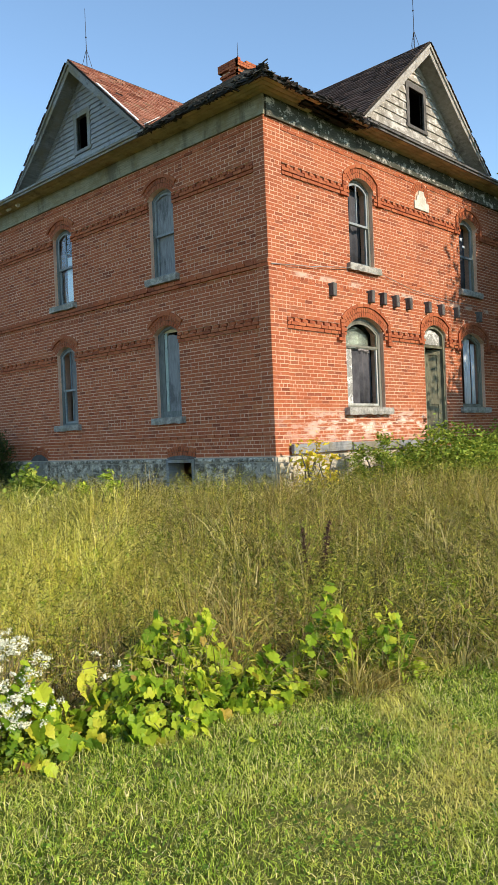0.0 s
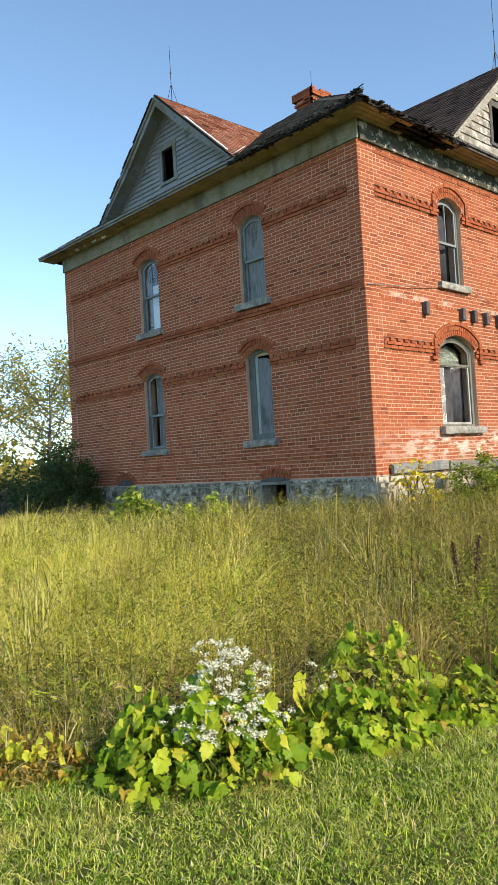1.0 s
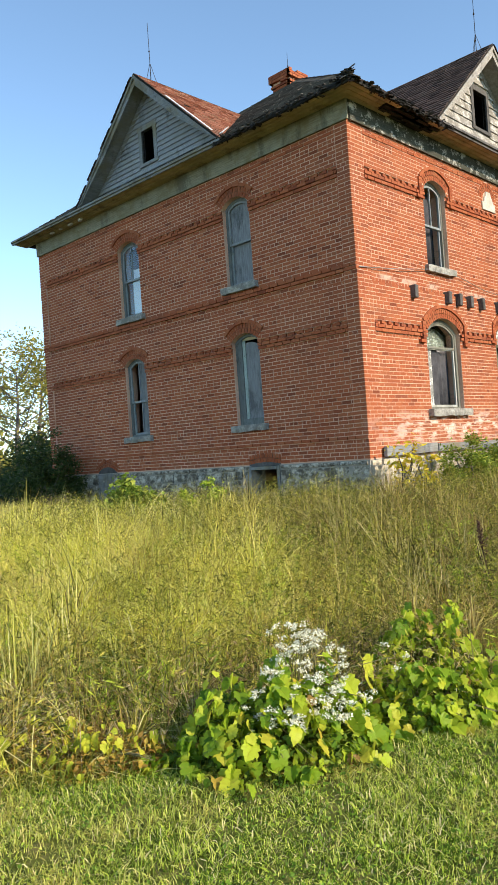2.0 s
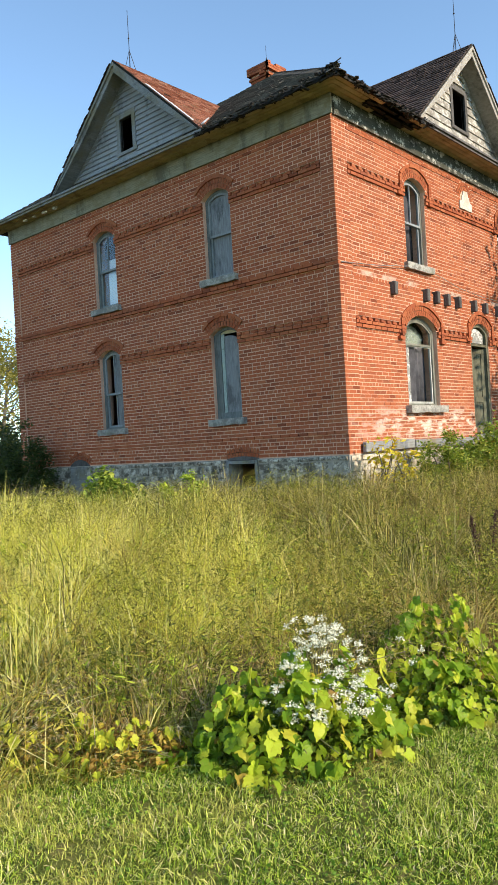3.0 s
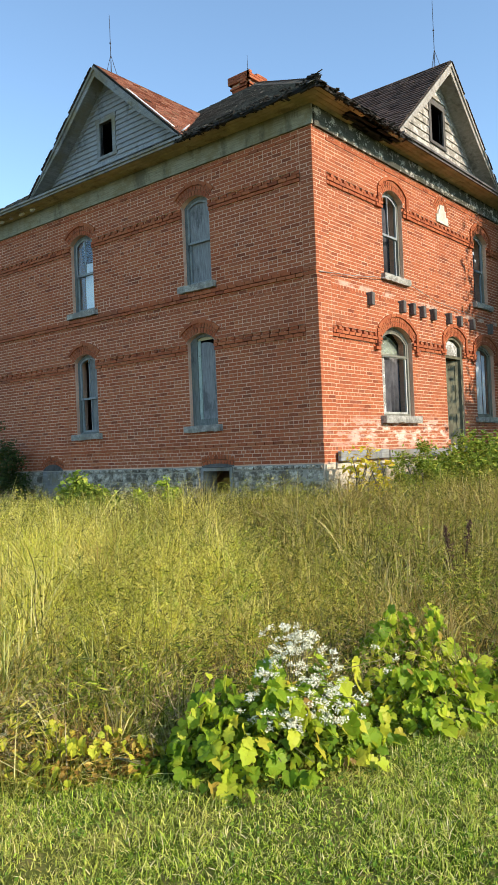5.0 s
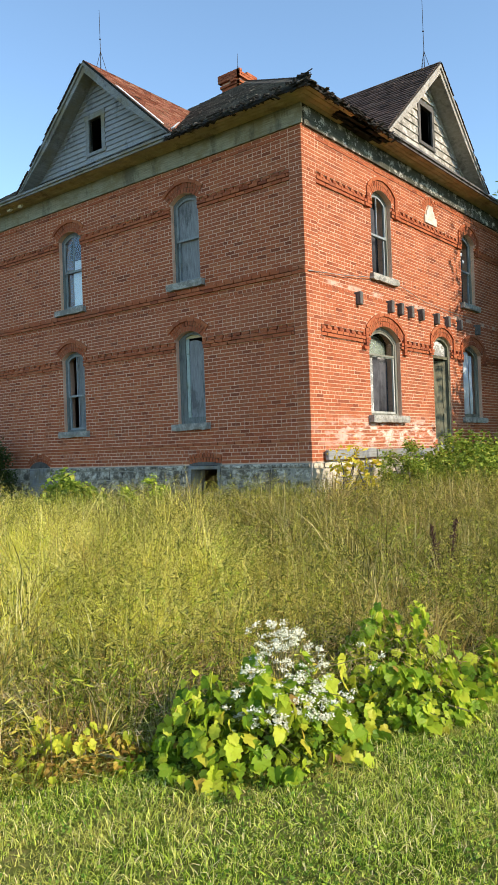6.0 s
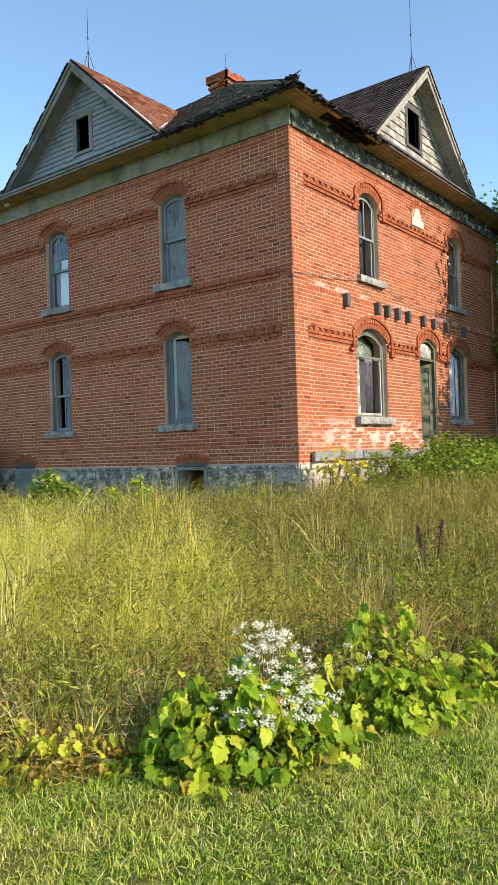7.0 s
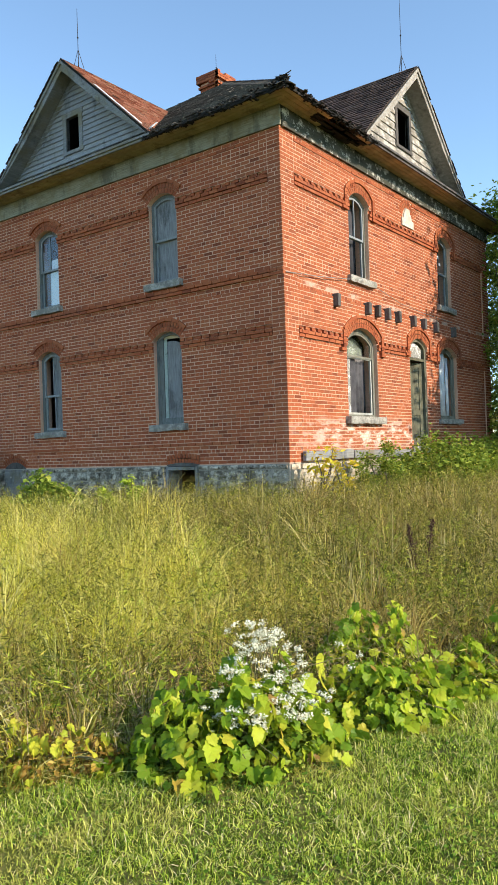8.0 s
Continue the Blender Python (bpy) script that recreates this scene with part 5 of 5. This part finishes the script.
M_GREENWEED = leaf_material("fresh_leaf", [(0.0, (0.08, 0.14, 0.012)), (0.5, (0.30, 0.42, 0.03)), (1.0, (0.60, 0.66, 0.07))], 0.36, 0.3)
weed_patch("seeding_weeds", 5200, 0.8, 8.5, -1.5, 9, 0.35, 0.66, 20, 0.030, M_OLIVE, "olive and brown seeding weeds in the meadow", lambda x, y: (wavy(x, y, 1.7, 3.0) > -0.25) & (y < 6) & (x > -2.5))
weed_patch("bronze_weeds", 1500, 0.1, 3.5, -6, 2, 0.2, 0.5, 22, 0.026, M_RUST, "bronze withered weeds by the lawn edge", lambda x, y: wavy(x, y, 2.4, 6.0) > 0.0)
weed_patch("broad_weeds", 1500, 0.15, 4.0, -5.5, 6.5, 0.12, 0.40, 18, 0.060, M_WEED, "broad-leaved green weeds between grass tussocks", lambda x, y: wavy(x, y, 2.6, 4.4) > 0.0)
weed_patch("fresh_weeds", 2600, 0.4, 4.5, -5, 4, 0.15, 0.42, 16, 0.05, M_GREENWEED, "fresh green leafy weeds in the meadow", lambda x, y: wavy(x, y, 1.5, 8.0) > 0.05)


# toothed, lobed grape leaves: a few shapes that all vines share
def grape_leaf_mesh(material, fold, droop, seed):
    rng = random.Random(seed)
    bm = bmesh.new()

    def bent(px, py):
        return bm.verts.new((px, py, fold * abs(px) - 0.5 * fold * px * px - droop * py * py + 0.03 * math.sin(px * 11 + seed) * math.cos(py * 9)))

    rib = [bent(0, k / 4) for k in range(5)]
    for side in (-1, 1):
        edge = [bent(side * px * rng.uniform(0.93, 1.07), py + rng.uniform(-0.02, 0.02)) for px, py in ((0.16, -0.13), (0.38, -0.10), (0.44, 0.04), (0.55, 0.14), (0.44, 0.27), (0.53, 0.42), (0.54, 0.60), (0.36, 0.60), (0.31, 0.74), (0.17, 0.82))]
        for q in ((rib[0], edge[0], edge[1]), (rib[0], edge[1], edge[2], rib[1]), (rib[1], edge[2], edge[3]), (rib[1], edge[3], edge[4]), (rib[1], edge[4], edge[5], rib[2]), (rib[2], edge[5], edge[6]), (rib[2], edge[6], edge[7], rib[3]), (rib[3], edge[7], edge[8]), (rib[3], edge[8], edge[9], rib[4])):
            bm.faces.new(q if side > 0 else q[::-1])
    me = bpy.data.meshes.new("leaf")
    bm.to_mesh(me)
    bm.free()
    me.materials.append(material)
    return me


LEAVES = [grape_leaf_mesh(M_GRAPE, f, d, i) for i, (f, d) in enumerate(((0.30, 0.22), (0.55, 0.40), (0.12, 0.55), (-0.15, 0.30)))]
LEAVES_B = [grape_leaf_mesh(M_AUTUMN, f, d, 9 + i) for i, (f, d) in enumerate(((0.4, 0.3), (0.8, 0.6), (0.25, 0.8)))]
LEAF_B = LEAVES_B[1]


def vine(x, y, rx, ry, h, n, label, seed, meshes=None, size=(0.042, 0.088), turn=0.0, under=None):
    """A low mound of vine: runners under a cover of hanging lobed leaves."""
    rng = random.Random(seed)
    z0 = ground_z(x, y)
    th = thing("grape_vine", (x, y, z0), label, "vine", "grape vines along the lawn edge")
    bm = bmesh.new()
    for i in range(9):
        a = rng.uniform(0, math.tau)
        p = [(x + rx * 0.9 * k * math.cos(a + k * 0.4), y + ry * 0.9 * k * math.sin(a + k * 0.4), z0 + 0.02 + h * 0.85 * math.sin(min(1, 0.25 + k) * 2.4) * 0.4) for k in (0, 0.3, 0.6, 0.9)]
        tube(bm, p, [0.006, 0.004, 0.003, 0.002], 5)
    part("runner", bm, M_STEM, th)
    m = n * 5
    fa, fr = rs.uniform(0, math.tau, m), np.sqrt(rs.uniform(0, 1, m))
    fx, fy = rx * fr * np.cos(fa), ry * fr * np.sin(fa)
    fx, fy = x + fx * math.cos(turn) - fy * math.sin(turn), y + fx * math.sin(turn) + fy * math.cos(turn)
    fz = ground_zs(fx, fy) + 0.02 + h * 0.7 * (1 - fr ** 2.2) * rs.uniform(0.1, 1.0, m)
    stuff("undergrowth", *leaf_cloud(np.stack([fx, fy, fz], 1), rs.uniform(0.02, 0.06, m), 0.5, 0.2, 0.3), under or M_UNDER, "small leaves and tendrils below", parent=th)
    for i in range(n):
        a, r = rng.uniform(0, math.tau), math.sqrt(rng.uniform(0, 1)) * (1.0 + 0.12 * rng.gauss(0, 1))
        px, py = rx * r * math.cos(a), ry * r * math.sin(a)
        px, py = px * math.cos(turn) - py * math.sin(turn), px * math.sin(turn) + py * math.cos(turn)
        lump = 0.78 + 0.62 * noise.noise(((x + px) * 5.5, (y + py) * 5.5, seed))
        top = h * max(0.06, 1 - r ** 2.4) * lump
        pz = ground_z(x + px, y + py) - z0 + 0.045 + top * (1 - 0.6 * rng.random() ** 1.8)
        ob = new("leaf", rng.choice(meshes or LEAVES))
        ob.parent = th
        sc = rng.uniform(*size) * (0.8 + 0.5 * rng.random() ** 3)
        # tips hang outwards and down, blades face the outside and the light
        way = math.atan2(py - 0.25 * ry, px + 0.35 * rx) + rng.gauss(0, 0.75)
        dip = radians(rng.gauss(42, 24)) * min(1.2, 0.55 + 0.6 * r)
        ahead = Vector((math.cos(way) * math.cos(dip), math.sin(way) * math.cos(dip), -math.sin(dip)))
        up = Vector((math.cos(way) * math.sin(dip), math.sin(way) * math.sin(dip), math.cos(dip)))
        basis = Matrix((ahead.cross(up), ahead, up)).transposed() @ Matrix.Rotation(rng.gauss(0, 0.5), 3, "Y")
        ob.matrix_basis = Matrix.Translation((px, py, pz)) @ basis.to_4x4() @ Matrix.Diagonal((sc * rng.uniform(0.8, 1.1), sc, sc * rng.uniform(0.5, 1.5), 1))
    return th


vine(4.98, -8.00, 0.58, 0.38, 0.46, 640, "lush green grape vine mound with yellowing leaves", 1, turn=0.95)
vine(5.33, -7.10, 0.48, 0.34, 0.30, 340, "grape vine trailing on to the mown grass", 2, turn=1.05)
vine(4.98, -6.60, 0.40, 0.30, 0.48, 270, "taller grape vine with bright young leaves", 3, turn=1.0)
vine(5.55, -6.50, 0.36, 0.26, 0.27, 170, "grape vine with yellow and green leaves", 4, turn=1.05)
vine(5.68, -5.92, 0.22, 0.18, 0.56, 95, "small upright bunch of grape leaves", 5)
vine(5.92, -5.55, 0.22, 0.16, 0.44, 85, "small upright bunch of grape leaves in tall grass", 6)
vine(4.42, -8.62, 0.34, 0.18, 0.22, 100, "withering orange and yellow vine by the lawn edge", 7, LEAVES_B, (0.03, 0.06), 1.0, M_RUST)
vine(4.02, -8.82, 0.34, 0.20, 0.24, 70, "withering orange and yellow vine in rusty weeds", 8, LEAVES_B, (0.03, 0.055), 1.0, M_RUST)


def aster(x, y, label, seed, n=26):
    """A bushy plant of white asters that leans over the vines."""
    rng = random.Random(seed)
    z0 = ground_z(x, y)
    th = thing("aster_plant", (x, y, z0), label, "wild flowers")
    heads = []
    for i in range(n):
        k, w = rng.random(), rng.gauss(0, 0.17)
        # sprays run from the crown of the plant down its lawn side
        tip = Vector((x - 0.10 + 0.28 * k + 0.55 * w, y + 0.16 - 0.22 * k + 0.85 * w, z0 + 0.55 - 0.29 * k * k - 0.35 * abs(w) + rng.gauss(0, 0.035)))
        bm = bmesh.new()
        foot = Vector((x - 0.12 + rng.gauss(0, 0.05), y + 0.1 + rng.gauss(0, 0.05), z0))
        tube(bm, [foot, foot.lerp(tip, 0.55) + Vector((0, 0, 0.14)), tip], [0.004, 0.003, 0.002], 4)
        part("stem", bm, M_STEM, th)
        heads += [tip + Vector((rng.gauss(0, 0.04), rng.gauss(0, 0.04), rng.gauss(0, 0.03))) for q in range(3)]
    c = np.array([tuple(p) for p in heads])
    c = np.repeat(c, 34, axis=0) + rs.normal(0, 0.0115, (len(c) * 34, 3)) * np.array((1, 1, 0.6))
    stuff("blossoms", *leaf_cloud(c, rs.uniform(0.008, 0.015, len(c)), 0.8, 0, 0.5), M_PETAL, "clusters of tiny white blossoms", parent=th)


aster(5.10, -7.95, "bushy white aster in full bloom above grape leaves", 1, 52)


def dock(x, y, h, lean, label):
    z0 = ground_z(x, y)
    th = thing("dock_stalk", (x, y, z0), label, "weed", "dried dock stalks")
    tip = Vector((x + lean[0], y + lean[1], z0 + h))
    bm = bmesh.new()
    tube(bm, [(x, y, z0), tip], [0.008, 0.004], 5)
    part("stalk", bm, M_DOCK, th)
    f = rs.uniform(0.2, 1.0, 420)
    c = np.array((x, y, z0)) + (np.array(tip) - np.array((x, y, z0))) * f[:, None] + rs.normal(0, 0.020, (420, 3)) * (1.25 - f)[:, None] * 1.6
    stuff("seed_cluster", *leaf_cloud(c, rs.uniform(0.015, 0.03, 420), 0.7), M_DOCK, "dark brown seed clusters", parent=th)


dock(4.38, -4.36, 0.70, (0.06, 0.12), "dark brown dried dock stalk with seed clusters")
dock(4.34, -4.42, 0.66, (-0.03, -0.06), "thin dark brown dried dock stalk")


def shrub(name, x, y, rx, ry, h, n, size, mat, label, category="shrub", seed=1, base=0.0, aspect=0.45, upright=False):
    """A shrub: woody stems and clumps of leaves with gaps between."""
    rng = np.random.RandomState(seed)
    z0 = ground_z(x, y)
    th = thing(name, (x, y, z0), label, category)
    clumps = max(8, n // 90)
    a, r = rng.uniform(0, math.tau, clumps), np.sqrt(rng.uniform(0, 1, clumps))
    cc = np.stack([x + rx * r * np.cos(a), y + ry * r * np.sin(a), z0 + base + (h - base) * (1 - 0.75 * r ** 2) * rng.uniform(0.25, 1.0, clumps)], 1)
    if upright:
        cc[:, 2] = z0 + rng.uniform(0.2, h, clumps)
    for i in range(min(9, clumps)):
        bm = bmesh.new()
        p = Vector(cc[i])
        tube(bm, [(x + rng.normal(0, 0.1), y + rng.normal(0, 0.1), z0 - 0.05), Vector((x, y, z0)) * 0.45 + p * 0.55 + Vector((0, 0, 0.1)), p], [0.018, 0.012, 0.005], 5)
        part("branch", bm, M_BARK, th)
    which = rng.randint(0, clumps, n)
    spread_ = min(rx, ry) * (0.36 if upright else 0.17)
    c = cc[which] + rng.normal(0, spread_, (n, 3)) * np.array((1, 1, 0.8))
    c[:, 2] = np.maximum(c[:, 2], z0 + 0.05)
    k = outside_house(c[:, 0], c[:, 1], 0.04)
    c = c[k]
    stuff("foliage", *leaf_cloud(c, rng.uniform(0.6, 1.25, len(c)) * size, aspect), mat, parent=th)


shrub("elder_shrub", 1.25, 3.9, 0.95, 1.7, 1.12, 15000, 0.085, M_SHRUB, "dense bright green shrub before the porch wall", seed=3, aspect=0.62)
shrub("elder_shrub", 1.1, 6.9, 0.9, 1.7, 1.12, 12000, 0.085, M_SHRUB, "dense green shrub below the shaded window", seed=4, aspect=0.62)
shrub("elder_shrub", 0.80, 1.85, 0.45, 0.55, 1.2, 3600, 0.07, M_SHRUB, "loose green shrub against the ledger board", seed=5)
shrub("elder_shrub", 1.6, 9.4, 1.2, 1.5, 1.7, 4200, 0.10, M_SHADE_LEAF, "dark shaded shrub by the far house corner", seed=6)
shrub("yellow_sapling", 0.62, 0.18, 0.24, 0.26, 1.05, 210, 0.125, M_YELLOW, "slim sapling with bright yellow leaves", "sapling", 7, upright=True)
shrub("yellow_sapling", 0.98, 0.12, 0.18, 0.18, 0.72, 150, 0.125, M_YELLOW, "slim sapling with bright yellow leaves", "sapling", 8, upright=True)
shrub("green_bush", -2.6, -3.25, 0.70, 0.5, 0.72, 3400, 0.10, M_SHRUB, "light green leafy bush before the foundation", "bush", 9, aspect=0.7)
shrub("green_bush", -1.35, -2.75, 0.46, 0.34, 0.72, 1500, 0.08, M_GREENWEED, "small yellow-green bush in tall grass", "bush", 10)
shrub("dark_bush", -9.4, -0.75, 1.3, 0.6, 2.0, 8000, 0.09, M_SHADE_LEAF, "dark shaded bush before the far end of the wall", "bush", 14)
# three dark bushes added where the house's shadow lies on the meadow
shrub("dark_bush", -11.6, 0.6, 1.3, 1.6, 1.9, 4200, 0.13, M_SHADE_LEAF, "dark bush standing in for shade at the house corner", "bush", 11)
shrub("dark_bush", -14.5, 2.0, 1.8, 1.8, 2.1, 3600, 0.15, M_SHADE_LEAF, "dark bush standing in for shade behind the house", "bush", 12)
shrub("dark_bush", -18.5, 3.0, 2.4, 2.0, 2.0, 3600, 0.17, M_SHADE_LEAF, "dark bush standing in for shade by the hedgerow", "bush", 13)


def tree(x, y, h, crown, n, size, mat, label, seed, trunk=0.16, low=0.3, gaps=1.0):
    """A tapered trunk, forking limbs and clumps of small leaves."""
    rng = np.random.RandomState(seed)
    z0 = ground_z(x, y)
    th = thing("tree", (x, y, z0), label, "tree")
    top = Vector((x + rng.normal(0, 0.3), y + rng.normal(0, 0.3), z0 + h * 0.9))
    foot = Vector((x, y, z0 - 0.1))
    bm = bmesh.new()
    tube(bm, [foot, foot.lerp(top, 0.35) + Vector((rng.normal(0, 0.12), rng.normal(0, 0.12), 0)), foot.lerp(top, 0.7), top], [trunk, trunk * 0.72, trunk * 0.4, trunk * 0.1], 8)
    part("trunk", bm, M_BARK, th)
    clumps = []
    for i in range(16):
        f = low + (0.95 - low) * i / 15
        p = foot.lerp(top, f)
        a = i * 2.4 + rng.uniform(-0.4, 0.4)
        reach = crown * (0.45 + 0.75 * math.sin(min(1.0, (f - low) / (1 - low) + 0.22) * 2.9)) * rng.uniform(0.7, 1.1)
        e = p + Vector((math.cos(a) * reach, math.sin(a) * reach, reach * rng.uniform(0.35, 0.9)))
        m = p.lerp(e, 0.5) + Vector((0, 0, -0.08 * reach))
        bm = bmesh.new()
        tube(bm, [p, m, e], [trunk * 0.32 * (1.1 - f * 0.6), trunk * 0.2, trunk * 0.06], 6)
        for k in range(3):
            b = m.lerp(e, rng.uniform(0.0, 0.8))
            w = b + Vector((rng.normal(0, 0.4), rng.normal(0, 0.4), rng.uniform(0.1, 0.6))) * crown * 0.35
            tube(bm, [b, w], [trunk * 0.09, trunk * 0.03], 4)
            clumps.append(w)
        part("limb", bm, M_BARK, th)
        clumps += [e, m.lerp(e, 0.7)]
    cc = np.array([tuple(c) for c in clumps])
    which = rng.randint(0, len(cc), n)
    c = cc[which] + rng.normal(0, crown * 0.17 * gaps, (n, 3))
    k = outside_house(c[:, 0], c[:, 1], 0.05)
    stuff("crown", *leaf_cloud(c[k], rng.uniform(0.6, 1.3, int(k.sum())) * size, 0.5, 0.3), mat, parent=th)


tree(-24.0, 6.5, 6.2, 2.6, 5500, 0.17, M_TREELEAF, "slender tree with thin yellow-green autumn crown", 1, 0.14, 0.25, 0.8)
tree(-22.0, 9.5, 7.0, 2.4, 10000, 0.17, M_TREELEAF, "tree with yellow-green crown behind the house", 2, 0.15, 0.3, 0.9)
tree(-30.0, 11.0, 7.5, 3.0, 6000, 0.20, M_TREELEAF, "tree with pale yellow crown in the hedgerow", 3, 0.18, 0.25, 0.8)
tree(-38.0, 9.0, 8.5, 3.6, 6000, 0.24, M_TREELEAF, "distant tree with yellow-green crown", 4, 0.2, 0.25)
tree(6.6, 11.2, 11.5, 3.0, 74000, 0.23, M_SHRUB, "leafy green tree shading the far end of the house", 5, 0.22, 0.06, 1.25)
tree(0.3, 13.4, 7.8, 2.5, 18000, 0.16, M_SHRUB, "leafy green tree beyond the house", 6, 0.22, 0.15, 1.2)

shrub("climbing_vine", 0.62, 10.45, 0.60, 0.75, 7.6, 17000, 0.11, M_SHRUB, "tall green creeper at the far house corner", "creeper", 21, 0.5, 0.6, True)

# unseen tree, added to keep sun and sky off the far porch wall
tree(4.3, 11.5, 9.5, 2.4, 42000, 0.21, M_SHADE_LEAF, "dense dark green tree shading the porch wall", 9, 0.2, 0.08, 1.2)

# distant woods on the horizon
x = rs.uniform(-260, 60, 26000)
y = 120 + rs.uniform(0, 30, 26000) - 0.15 * x
z = np.abs(rs.normal(0, 1, 26000)) * 3.2 * (1 + 0.35 * np.sin(x * 0.09)) + 0.3
x2 = rs.uniform(-260, -90, 14000)
c = np.concatenate([np.stack([x, y, z], 1), np.stack([x2, rs.uniform(-60, 120, 14000), np.abs(rs.normal(0, 1, 14000)) * 3.5 + 0.3], 1)])
stuff("far_woods", *leaf_cloud(c, rs.uniform(0.9, 2.0, len(c)), 0.8), M_TREELEAF, "far line of autumn woods on the horizon", "woods")

# fallen leaves on the lawn
for i, (u, v) in enumerate(((6.05, -7.0), (6.45, -6.5), (5.95, -7.75), (6.75, -6.2), (6.0, -6.75))):
    ob = new("fallen_leaf", LEAF_B)
    ob.matrix_basis = Matrix.Translation((u, v, ground_z(u, v) + 0.035)) @ Euler((random.uniform(-0.5, 0.5), random.uniform(-0.6, 0.6), i * 1.7)).to_matrix().to_4x4() @ Matrix.Scale(random.uniform(0.035, 0.055), 4)
    tagged(ob, "curled brown fallen leaf lying on mown grass", "leaf", "fallen leaves on the lawn")
for u, v, h in ((5.12, -7.38, 0.30), (5.16, -7.33, 0.24), (5.08, -7.30, 0.34)):
    ob = new("withered_leaf", LEAVES_B[2])
    ob.matrix_basis = Matrix.Translation((u, v, ground_z(u, v) + h)) @ Euler((-1.2, 0.3, u * 9)).to_matrix().to_4x4() @ Matrix.Scale(0.12, 4)
    tagged(ob, "curled dry brown leaf hanging between the vines", "leaf", "withered leaves on the vines")
# ---- bricks ----
for o in BASEMENT:
    arch_ring(west, o, wall_w)
lay_bricks(west, -WIDE, 0.0, WEST_OPEN, 0.28, lambda u, z: u > -1.6 and 1.7 < z < 4.4, wall_w, BASEMENT)
lay_bricks(porch, 0.0, DEEP, PORCH_OPEN, 0.44, lambda u, z: u < 1.7 and 1.7 < z < 4.4, wall_p, [TABLET])
arch_ring(porch, TABLET, wall_p)
